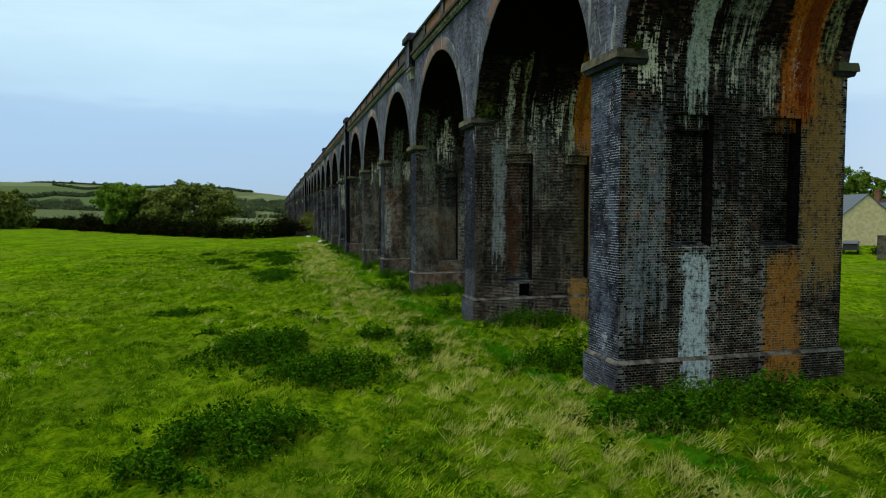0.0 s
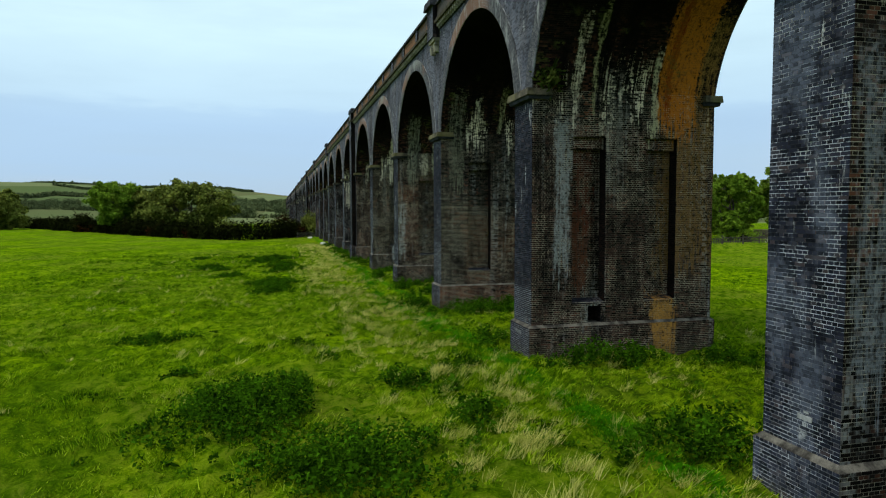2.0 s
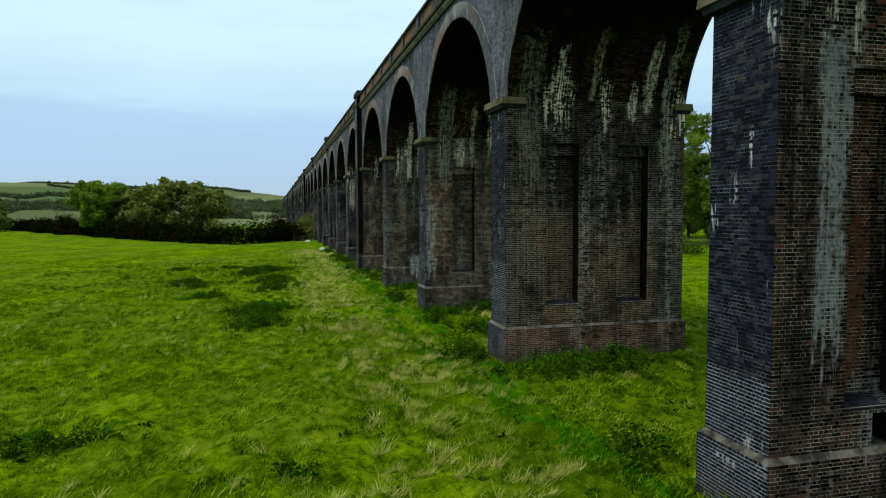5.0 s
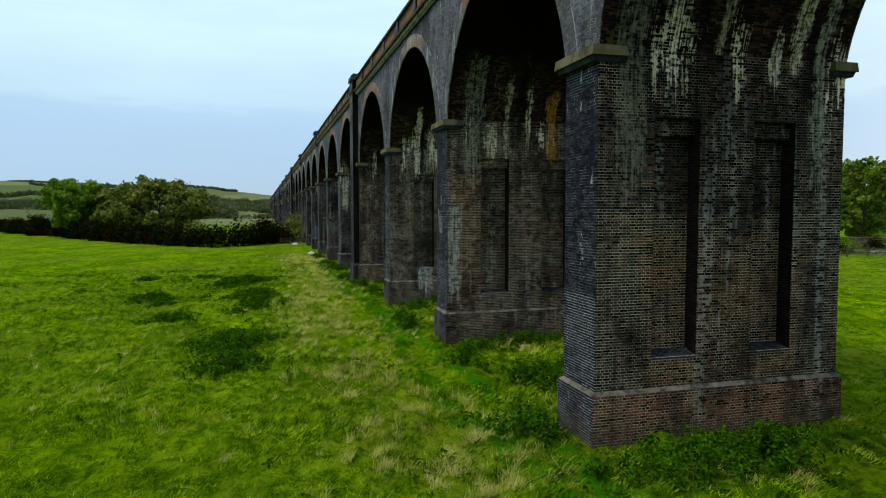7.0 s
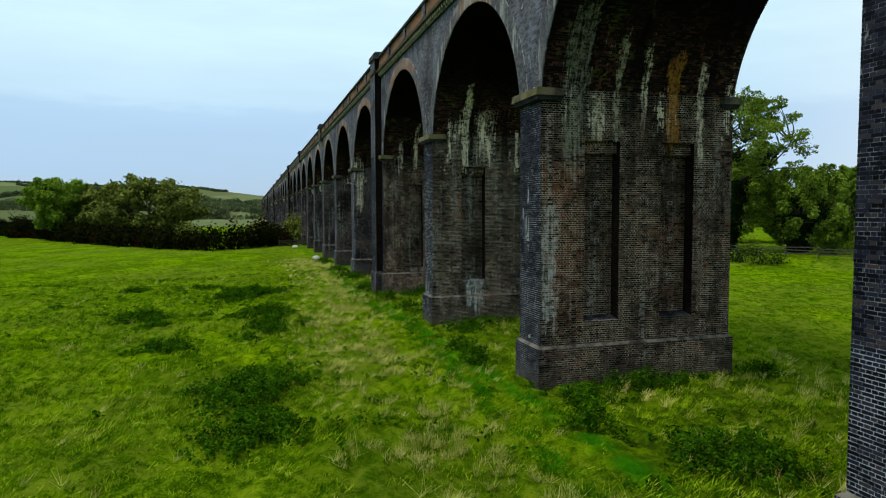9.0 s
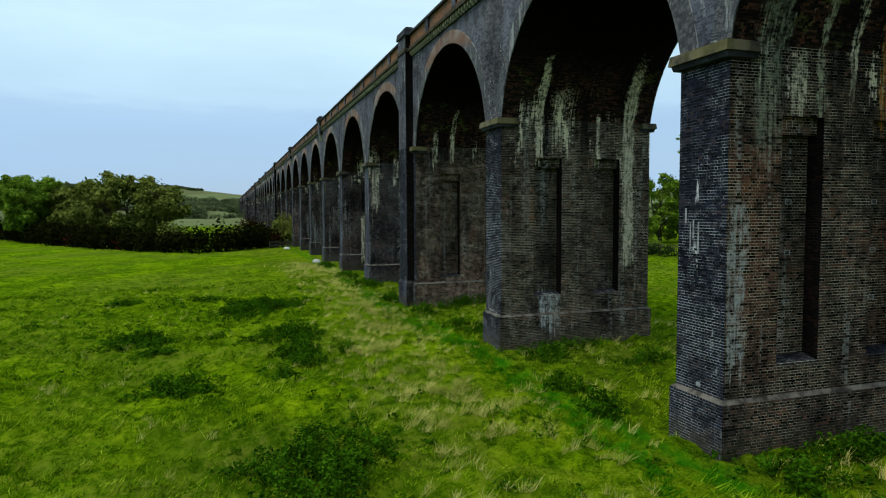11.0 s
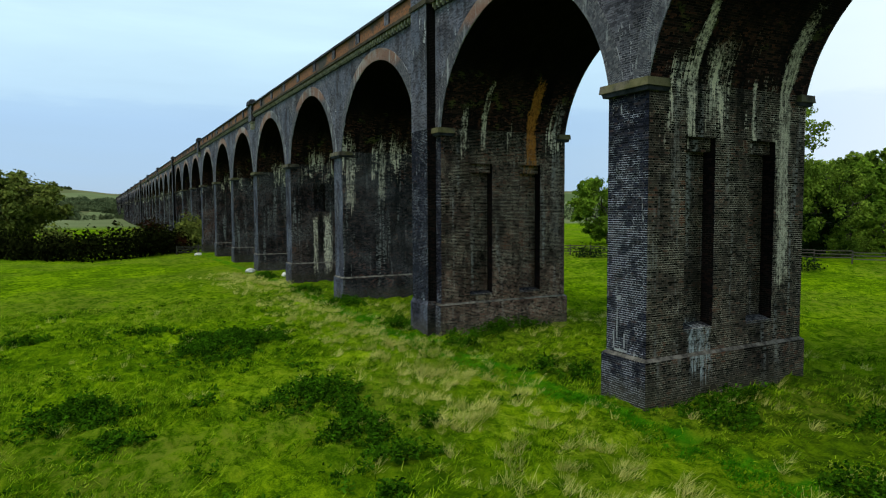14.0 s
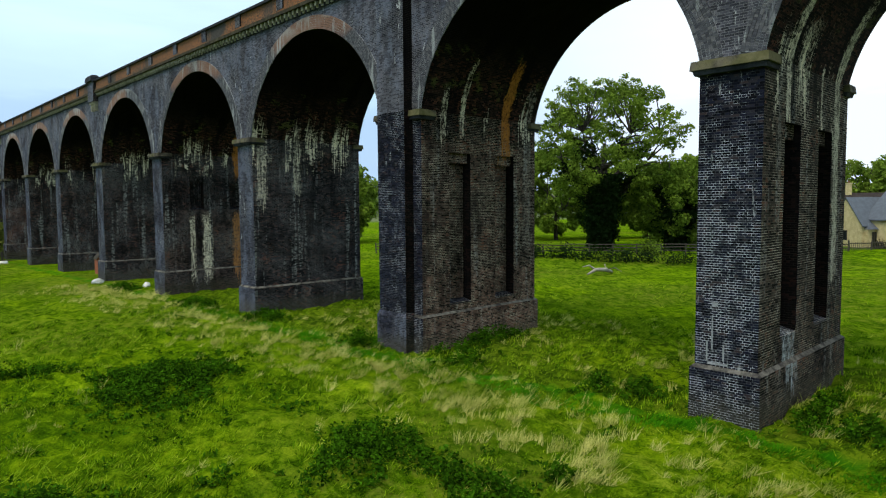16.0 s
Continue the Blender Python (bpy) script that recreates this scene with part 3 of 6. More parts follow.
def make_ground():
    g = Graph("grass_ground")
    wide = g.noise(g.pos, 0.06, 4.0, 0.6)
    mid = g.noise(g.pos, 0.55, 5.0, 0.65)
    tuft = g.noise(g.scaled(1.0, 0.7, 1.0), 2.3, 6.0, 0.72, 0.4)
    fine = g.noise(g.pos, 17.0, 4.0, 0.75)
    blend = g.add(g.add(g.math("MULTIPLY", tuft, 0.5), g.math("MULTIPLY", mid, 0.22)), g.math("MULTIPLY", fine, 0.28))
    green = g.colors(blend, (0.38, (0.012, 0.034, 0.001)), (0.46, (0.052, 0.115, 0.002)), (0.54, (0.15, 0.245, 0.003)), (0.63, (0.29, 0.39, 0.008)))
    dry = g.colors(g.add(g.math("MULTIPLY", tuft, 0.6), g.math("MULTIPLY", fine, 0.4)), (0.40, (0.04, 0.085, 0.002)), (0.50, (0.15, 0.22, 0.006)), (0.62, (0.40, 0.40, 0.06)))
    band = g.window(g.add(g.x, g.math("MULTIPLY", mid, 2.6)), 5.0, 9.2, 1.3)
    strip = g.mul(band, g.ramp(g.noise(g.scaled(1, 0.55, 1), 0.9, 4.0, 0.6), 0.42, 0.62), g.ramp(g.y, 140.0, 190.0, 1.0, 0.0))
    color = g.mix(g.mul(strip, 0.35), green, dry)
    brown = g.mul(g.ramp(wide, 0.42, 0.62), g.ramp(tuft, 0.42, 0.62), 0.7)
    shade = g.ramp(g.noise(g.scaled(0.6, 0.3, 1), 0.35, 4.0, 0.6), 0.42, 0.60, 0.0, 0.5)
    color = g.mix(shade, color, (0.034, 0.08, 0.002))
    color = g.mix(brown, color, (0.13, 0.15, 0.02))
    # the ground under and beside the arches is a darker green
    dark_strip = g.mul(g.window(g.add(g.x, g.math("MULTIPLY", mid, 2.0)), 10.0, 21.0, 1.2), g.ramp(tuft, 0.36, 0.56, 1.0, 0.25), g.ramp(g.y, 120.0, 150.0, 1.0, 0.0), 0.8)
    color = g.mix(dark_strip, color, (0.028, 0.055, 0.004))
    lush = g.mul(g.window(g.add(g.x, g.math("MULTIPLY", mid, 0.8)), 8.8, 9.75, 0.35), g.ramp(mid, 0.42, 0.58), g.ramp(g.y, 150.0, 200.0, 1.0, 0.0))
    color = g.mix(g.mul(lush, 0.75), color, (0.014, 0.15, 0.003))
    # the far slopes are fields of their own greens, parted by hedge lines
    vor = g.n.new("ShaderNodeTexVoronoi")
    g.l.new(g.scaled(0.004, 0.0028, 0.0), vor.inputs["Vector"])
    vor.inputs["Scale"].default_value = 1.0
    cell = g.n.new("ShaderNodeSeparateColor")
    g.l.new(vor.outputs["Color"], cell.inputs[0])
    field = g.colors(cell.outputs[0], (0.0, (0.060, 0.085, 0.032)), (0.3, (0.095, 0.115, 0.048)), (0.55, (0.17, 0.19, 0.10)), (0.75, (0.12, 0.11, 0.055)), (1.0, (0.070, 0.095, 0.038)))
    field = g.mix(g.ramp(g.noise(g.pos, 0.01, 3.0), 0.3, 0.7, 0.0, 0.4), field, (0.06, 0.10, 0.04))
    away = g.ramp(g.math("ADD", g.y, g.math("MULTIPLY", g.math("ABSOLUTE", g.x), 0.4)), 330.0, 420.0)
    color = g.mix(away, color, field)
    height = g.add(g.math("MULTIPLY", tuft, 1.0), g.math("MULTIPLY", fine, 0.5))
    return g.finish(color, 1.0, height, 1.0, 0.2, spec=0.0)


def make_plain(name, color, rough=0.7, vary=0.3, scale=6.0, metal=0.0):
    g = Graph(name)
    a = g.noise(g.pos, scale, 4.0, 0.65)
    return g.finish(g.mix(g.ramp(a, 0.3, 0.7, 0.0, vary), color, tuple(0.35 * v for v in color)), rough, a, 0.3, 0.01, metal)


def make_glass():
    g = Graph("window_glass")
    return g.finish((0.015, 0.018, 0.022), 0.08, spec=0.6)


M_BRICK, M_MORTAR = make_brick(), make_mortar()
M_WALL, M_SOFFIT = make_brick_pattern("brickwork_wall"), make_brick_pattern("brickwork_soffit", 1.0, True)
# recess walls and pilaster flanks: their shade is put into the brick colour
M_REVEAL = make_brick_pattern("shaded_reveal", 0.0, True)
M_RING = make_ring_brick()
M_RINGJOINT = make_ring_joint()
M_STONE = make_stone("gritstone", (0.035, 0.031, 0.024), (0.125, 0.108, 0.078), 0.4)
M_LEDGE = make_stone("weathered_plinth_ledge", (0.022, 0.020, 0.018), (0.15, 0.14, 0.12))
M_COPING = make_stone("sooty_coping", (0.012, 0.013, 0.016), (0.04, 0.042, 0.05))
M_CORBEL = make_stone("corbel_stone", (0.18, 0.165, 0.12), (0.36, 0.33, 0.25), 0.1)
M_BAND = make_stone("mossy_band_stone", (0.018, 0.016, 0.012), (0.060, 0.052, 0.034), 0.08)
M_PARAPET = make_parapet_brick()
M_GROUND = make_ground()
M_GRASS = make_turf()
M_STRAW = make_leaf("dry_grass_blades", (0.20, 0.26, 0.018), (0.74, 0.66, 0.23), (0.19, 0.28, 0.012), 0.35, 1.1)
M_LUSH = make_leaf("lush_grass_blades", (0.022, 0.115, 0.002), (0.085, 0.31, 0.006), None, 0.35, 0.8)
M_MARK = make_plain("worn_white_paint", (0.34, 0.35, 0.36), 0.9, 0.7, 9.0)
M_NETTLE = make_leaf("nettle_leaves", (0.004, 0.018, 0.001), (0.062, 0.17, 0.006), None, 0.25, 1.6)
M_WILLOW = make_leaf("willow_leaves", (0.022, 0.038, 0.006), (0.22, 0.25, 0.050), None, 0.2, 0.35)
M_ASH = make_leaf("ash_leaves", (0.026, 0.058, 0.006), (0.25, 0.36, 0.042), None, 0.4, 0.45)
M_BRIGHT = make_leaf("lime_green_leaves", (0.045, 0.095, 0.008), (0.21, 0.33, 0.030), None, 0.35, 0.4)
M_HEDGE = make_leaf("hedge_leaves", (0.003, 0.004, 0.001), (0.014, 0.018, 0.004), (0.045, 0.010, 0.006), 0.08, 0.25)
M_IVY = make_leaf("ivy_leaves", (0.008, 0.016, 0.005), (0.022, 0.045, 0.012), None, 0.15, 0.5)
M_FERN = make_leaf("fern_leaves", (0.02, 0.036, 0.006), (0.075, 0.10, 0.02), None, 0.3, 2.0)
# distance haze is put into this paler, greyer leaf colour
M_WOOD_FAR = make_leaf("hazed_far_leaves", (0.055, 0.075, 0.035), (0.11, 0.135, 0.06), None, 0.2, 0.05)
M_BARK = make_plain("bark", (0.05, 0.04, 0.03), 0.95, 0.7, 5.0)
M_TIMBER = make_plain("weathered_timber", (0.06, 0.053, 0.04), 0.9, 0.5, 8.0)
M_DEADWOOD = make_plain("bleached_dead_wood", (0.30, 0.27, 0.22), 0.9, 0.5, 4.0)
M_COTTAGE = make_stone("cream_limestone", (0.44, 0.36, 0.18), (0.58, 0.48, 0.27))
M_SLATE = make_plain("blue_slate", (0.085, 0.095, 0.115), 0.6, 0.4, 2.0)
M_TILE = make_plain("brown_roof_tile", (0.040, 0.028, 0.022), 0.95, 0.8, 1.6)
M_REDBRICK = make_plain("red_chimney_brick", (0.20, 0.085, 0.05), 0.9, 0.4, 4.0)
M_WHITE = make_plain("white_paint", (0.78, 0.78, 0.76), 0.6, 0.12, 3.0)
M_FABRIC = make_plain("white_canvas", (0.8, 0.8, 0.78), 0.9, 0.1, 3.0)
M_DARKPAINT = make_plain("black_paint", (0.015, 0.015, 0.016), 0.5, 0.2, 3.0)
M_GLASS = make_glass()
M_WOOL = make_plain("fleece", (0.62, 0.60, 0.54), 0.95, 0.25, 3.0)
M_ORANGE = make_plain("rust_red_paint", (0.30, 0.09, 0.04), 0.7, 0.3, 3.0)
M_FLOWER = make_plain("white_blossom", (0.75, 0.74, 0.70), 0.8, 0.1, 9.0)


# ---------------------------------------------------------------- mesh helpers
class Build:
    """Collects faces with their material and a texture position in metres, then makes one mesh."""

    def __init__(self):
        self.v, self.f, self.m, self.uv, self.mats = [], [], [], [], []

    def slot(self, mat):
        if mat not in self.mats:
            self.mats.append(mat)
        return self.mats.index(mat)

    def face(self, pts, mat, uv=None):
        k = len(self.v)
        self.v += [tuple(p) for p in pts]
        self.f.append(tuple(range(k, k + len(pts))))
        self.m.append(self.slot(mat))
        if uv is None:
            a, b, c = (Vector(p) for p in pts[:3])
            n = (b - a).cross(c - a)
            ax = max(range(3), key=lambda j: abs(n[j]))
            uv = [((p[1], p[2]), (p[0], p[2]), (p[0], p[1]))[ax] for p in pts]
        self.uv += uv

    def box(self, x0, x1, y0, y1, z0, z1, mat, skip=""):
        p = [(x, y, z) for z in (z0, z1) for y in (y0, y1) for x in (x0, x1)]
        for key, idx in (("l", (0, 4, 6, 2)), ("r", (1, 3, 7, 5)), ("n", (0, 1, 5, 4)), ("f", (2, 6, 7, 3)), ("b", (0, 2, 3, 1)), ("t", (4, 5, 7, 6))):
            if key not in skip:
                self.face([p[j] for j in idx], mat)

    def slope(self, x0, x1, y0, y1, z0, z1, inset, mat, sides="lrnf"):
        """A block whose top is drawn in by inset on the given sides."""
        a, b = x0 + inset * ("l" in sides), x1 - inset * ("r" in sides)
        c, d = y0 + inset * ("n" in sides), y1 - inset * ("f" in sides)
        lo = [(x0, y0, z0), (x1, y0, z0), (x1, y1, z0), (x0, y1, z0)]
        hi = [(a, c, z1), (b, c, z1), (b, d, z1), (a, d, z1)]
        for j in range(4):
            self.face([lo[j], lo[(j + 1) % 4], hi[(j + 1) % 4], hi[j]], mat)
        self.face(hi, mat)
        self.face(lo[::-1], mat)

    def mesh(self, name):
        me = bpy.data.meshes.new(name)
        me.from_pydata(self.v, [], self.f)
        for mat in self.mats:
            me.materials.append(mat)
        me.polygons.foreach_set("material_index", self.m)
        layer = me.uv_layers.new(name="metres")
        layer.data.foreach_set("uv", np.array(self.uv, dtype=np.float32).ravel())
        me.update()
        return me


def quick_mesh(name, verts, faces, mat, smooth=False):
    """A mesh from number arrays: verts (n, 3) and faces (m, 3 or 4)."""
    verts, faces = np.asarray(verts, np.float32), np.asarray(faces, np.int32)
    me = bpy.data.meshes.new(name)
    k = faces.shape[1]
    me.vertices.add(len(verts))
    me.vertices.foreach_set("co", verts.ravel())
    me.loops.add(faces.size)
    me.loops.foreach_set("vertex_index", faces.ravel())
    me.polygons.add(len(faces))
    me.polygons.foreach_set("loop_start", np.arange(0, faces.size, k, dtype=np.int32))
    me.materials.append(mat)
    me.update(calc_edges=True)
    me.polygons.foreach_set("use_smooth", np.full(len(faces), smooth))
    return me


def part(name, me, parent, label="", kind="", at=None):
    if isinstance(me, Build):
        me = me.mesh(name)
    ob = new(name, me)
    ob.parent = parent
    if at is not None:
        ob.location = at
    return tagged(ob, label, kind=kind)


def thing(name, label, category, at=(0, 0, 0), group="", kind="", turn=0.0, me=None):
    ob = new(name, me)
    ob.location = at
    ob.rotation_euler = (0, 0, radians(turn))
    return tagged(ob, label, category, group, kind)


rng = np.random.default_rng(7)


# ---------------------------------------------------------------- bricks
COURSE, LONG, SHORT, JOINT = 0.0756, 0.2355, 0.11775, 0.0125


def bond(w, h, start=0):
    """Places of the bricks of an English bond on a wall w by h: rows of u0, u1, v0, v1."""
    rows = []
    for r in range(int(h / COURSE + 1e-6)):
        step = LONG if (r + start) % 2 == 0 else SHORT
        off = 0.0 if step == LONG else -SHORT / 2
        u = np.arange(off, w, step)
        u0, u1 = np.clip(u, 0, w), np.clip(u + step - JOINT, 0, w)
        u1 = np.where(w - u1 < 0.05, w, u1)
        keep = u1 - u0 > 0.03
        v = np.full(keep.sum(), r * COURSE)
        rows.append(np.stack([u0[keep], u1[keep], v, v + COURSE - JOINT], 1))
    return np.concatenate(rows)


BOX_FACES = np.array([(0, 1, 2, 3), (0, 4, 5, 1), (1, 5, 6, 2), (2, 6, 7, 3), (3, 7, 4, 0)])


def brick_arrays(rects, origin, u, v, out, depth=0.02):
    """Verts and faces of bricks that stand proud of a wall plane; out points to the viewer."""
    origin, u, v, out = (np.array(a, float) for a in (origin, u, v, out))
    n = len(rects)
    proud = rng.uniform(-0.0012, 0.0025, n)
    worn = rng.random(n) < 0.03
    proud[worn] -= rng.uniform(0.0, 0.001, worn.sum())
    j = rng.uniform(-0.0022, 0.0022, (n, 4, 2))
    cu = rects[:, [0, 1, 1, 0]] + j[..., 0]
    cv = rects[:, [2, 2, 3, 3]] + j[..., 1]
    front = origin + cu[..., None] * u + cv[..., None] * v + (proud[:, None] + rng.uniform(-0.0008, 0.0008, (n, 4)))[..., None] * out
    back = origin + cu[..., None] * u + cv[..., None] * v - depth * out
    verts = np.concatenate([front, back], 1).reshape(-1, 3)
    faces = (np.arange(n) * 8)[:, None, None] + BOX_FACES
    return verts, faces.reshape(-1, 4)


def joined(chunks):
    vs, fs, k = [], [], 0
    for v, f in chunks:
        vs.append(v)
        fs.append(f + k)
        k += len(v)
    return np.concatenate(vs), np.concatenate(fs)


# ---------------------------------------------------------------- ground
def smooth(a, lo, hi):
    t = np.clip((np.asarray(a, float) - lo) / (hi - lo), 0, 1)
    return t * t * (3 - 2 * t)


LATTICE = np.random.default_rng(3).uniform(-1, 1, (128, 128))


def turf_noise(x, y, f):
    """Smooth random hills and hollows, f to the metre."""
    u, v = x * f + 400.0, y * f + 400.0
    i, j = np.floor(u).astype(int), np.floor(v).astype(int)
    a, b = u - i, v - j
    a, b = a * a * (3 - 2 * a), b * b * (3 - 2 * b)
    p, q = LATTICE[i % 128, j % 128], LATTICE[(i + 1) % 128, j % 128]
    r, s = LATTICE[i % 128, (j + 1) % 128], LATTICE[(i + 1) % 128, (j + 1) % 128]
    return (p * (1 - a) + q * a) * (1 - b) + (r * (1 - a) + s * a) * b


def ground_z(x, y):
    x, y = np.asarray(x, float), np.asarray(y, float)
    z = np.interp(y, [-60, 0, 17, 31, 60, 75, 103, 130, 160, 260, 500], [1.2, 1.05, 0.8, 0.5, 0.3, 0.25, 0.15, -0.05, -0.3, -0.7, -0.8])
    z = z - 0.28 * (1 - smooth(x, -7, 3)) * (1 - smooth(y, 120, 200)) - 0.15 * smooth(x, 22, 40)
    bank = (x - 53.6) * 0.69 + (y - 105.5) * 0.73
    z = z + 1.15 * smooth(bank, -6.5, 0.5) * smooth(x, 28, 42) * (1 - smooth(np.hypot(x, y), 250, 420))
    z = z + 0.05 * np.sin(x * 0.43 + 1.3 * np.sin(y * 0.21)) * np.sin(y * 0.37 + 0.7) + 0.03 * np.sin(x * 1.3 + y * 0.9)
    near = (1 - smooth(np.abs(x - 5), 26, 60)) * (1 - smooth(np.abs(y - 60), 55, 80))
    z = z + near * (0.20 * np.abs(turf_noise(x + 0.4 * y, y, 0.9)) + 0.15 * np.abs(turf_noise(x, y + 0.3 * x, 1.9)) + 0.09 * turf_noise(x - 0.3 * y, y, 3.1) - 0.13)
    r = np.hypot(x, y - 60)
    az = np.degrees(np.arctan2(-x, y - 60))
    el = np.interp(az, [-180, -60, -20, -4, -0.5, 3.5, 8, 13, 20, 40, 180], [1.4, 1.35, 1.3, 1.0, 1.2, 1.62, 2.1, 2.05, 1.95, 2.0, 1.9])
    ridge = np.tan(np.radians(el)) * 2300
    roll = 1 + 0.12 * np.sin(az * 0.31 + r * 0.004)
    return z + ridge * roll * smooth(r, 420, 2300) ** 1.25 + 0.006 * np.maximum(r - 300, 0) * smooth(r, 300, 700) * (1 - smooth(r, 1500, 2300))


def spread(lo, hi, step, far, grow=1.16):
    mid = list(np.arange(lo, hi + step / 2, step))
    up, s = [hi], step
    while up[-1] < far:
        s *= grow
        up.append(up[-1] + s)
    down, s = [lo], step
    while down[-1] > -far:
        s *= grow
        down.append(down[-1] - s)
    return np.array(down[:0:-1] + mid + up[1:])


def make_ground_sheet():
    xs, ys = spread(-15, 22, 0.20, 4300, 1.12), spread(10, 100, 0.20, 4300, 1.12)
    gx, gy = np.meshgrid(xs, ys)
    gz = ground_z(gx, gy)
    v = np.stack([gx.ravel(), gy.ravel(), gz.ravel()], 1)
    nx, ny = len(xs), len(ys)
    k = (np.arange(ny - 1)[:, None] * nx + np.arange(nx - 1)[None]).ravel()
    f = np.stack([k, k + 1, k + nx + 1, k + nx], 1)
    return thing("ground", "rough green pasture running out to low hills with hedged fields", "ground", kind="structure", me=quick_mesh("ground", v, f, M_GROUND, True))


make_ground_sheet()

# ---------------------------------------------------------------- viaduct
ZC_DROP, RAD, RINGS = 1.207, 6.287, 0.70
PLINTH = 1.8
SPRING = PLINTH + 119 * COURSE
ZC = SPRING - ZC_DROP
A0 = math.asin(ZC_DROP / RAD)
TOP = 16.80                      # underside of the string course
COPE = 18.25
SILL = {0: PLINTH + 44 * COURSE, 1: PLINTH + 11 * COURSE, 2: PLINTH + 11 * COURSE, 3: PLINTH + 11 * COURSE, 4: PLINTH + 11 * COURSE, 5: PLINTH + 5 * COURSE}
HEAD, LINTEL = PLINTH + 96 * COURSE, PLINTH + 90 * COURSE
PANELS = ((11.53, 12.93), (14.66, 16.06))
NICHE = (12.22, 12.78, PLINTH + 9 * COURSE)
FIRST, LAST = -4, 52

viaduct = thing("viaduct", "long railway viaduct of soot-dark brick with tall round arches", "viaduct")


def foot_z(i):
    return float(ground_z(13.0, near_y(i))) - 0.9


def pier_core(i, fine):
    """The body of a pier, its near face at y = 0, with sunk panels where the pier has them."""
    b, t = Build(), thick(i)
    s = 0.004 if fine else 0.0
    skin = M_MORTAR if fine else M_WALL
    z0 = -1.6
    sill = SILL.get(i, PLINTH + 11 * COURSE)
    has = i in SILL or i == 7
    panels = PANELS if i in SILL else ((11.95, 13.05), (15.2, 16.3))
    sill = 6.5 if i == 7 else sill
    x0, x1, y0 = XL + s, XR, s

    def flat(xa, xb, za, zb, y, mat=skin):
        b.face([(xa, y, za), (xb, y, za), (xb, y, zb), (xa, y, zb)], mat)

    if has:
        if i == 1:
            ha, hb, hz = NICHE
            flat(x0, ha, PLINTH, sill, y0)
            flat(hb, x1, PLINTH, sill, y0)
            flat(ha, hb, hz, sill, y0)
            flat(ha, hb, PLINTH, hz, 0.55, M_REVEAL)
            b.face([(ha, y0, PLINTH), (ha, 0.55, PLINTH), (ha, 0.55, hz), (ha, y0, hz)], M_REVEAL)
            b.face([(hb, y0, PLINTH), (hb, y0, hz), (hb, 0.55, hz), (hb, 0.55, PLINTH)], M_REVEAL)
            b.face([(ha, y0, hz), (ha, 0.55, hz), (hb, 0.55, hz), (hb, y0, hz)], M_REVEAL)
        else:
            flat(x0, x1, PLINTH, sill, y0)
        flat(x0, x1, HEAD, SPRING, y0)
        edges = [x0, *panels[0], *panels[1], x1]
        for a in (0, 2, 4):
            flat(edges[a], edges[a + 1], sill, HEAD, y0)
        for pa, pb in panels:
            flat(pa, pb, sill, LINTEL, 0.5 + s)
            flat(pa, pb, LINTEL, HEAD, 0.22 + s)
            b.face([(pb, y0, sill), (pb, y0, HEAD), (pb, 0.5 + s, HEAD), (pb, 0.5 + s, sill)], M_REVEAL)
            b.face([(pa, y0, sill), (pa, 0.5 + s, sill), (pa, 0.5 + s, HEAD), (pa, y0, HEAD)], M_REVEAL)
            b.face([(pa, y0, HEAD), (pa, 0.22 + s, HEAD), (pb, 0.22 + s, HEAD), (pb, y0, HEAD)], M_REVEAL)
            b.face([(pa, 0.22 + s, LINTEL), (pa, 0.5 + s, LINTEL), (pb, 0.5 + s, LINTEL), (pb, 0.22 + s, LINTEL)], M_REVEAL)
            b.face([(pa, -0.02, sill - 0.02), (pb, -0.02, sill - 0.02), (pb, 0.52, sill + 0.12), (pa, 0.52, sill + 0.12)], M_WALL)
            b.face([(pa, -0.02, sill - 0.07), (pb, -0.02, sill - 0.07), (pb, -0.02, sill - 0.02), (pa, -0.02, sill - 0.02)], M_WALL)
    else:
        flat(x0, x1, PLINTH, SPRING, y0)
    b.face([(x0, t, PLINTH), (x0, y0, PLINTH), (x0, y0, SPRING), (x0, t, SPRING)], skin)
    b.face([(x1, y0, PLINTH), (x1, t, PLINTH), (x1, t, SPRING), (x1, y0, SPRING)], M_WALL)
    b.face([(x1, t, PLINTH), (x0, t, PLINTH), (x0, t, SPRING), (x1, t, SPRING)], M_WALL)
    p = 0.12
    b.box(XL - p + s, XR + p, -p + s, t + p, z0, PLINTH - 0.09, skin, "bt")
    b.slope(XL - p, XR + p, -p, t + p, PLINTH - 0.09, PLINTH + 0.02, p + 0.002, M_LEDGE)
    return b


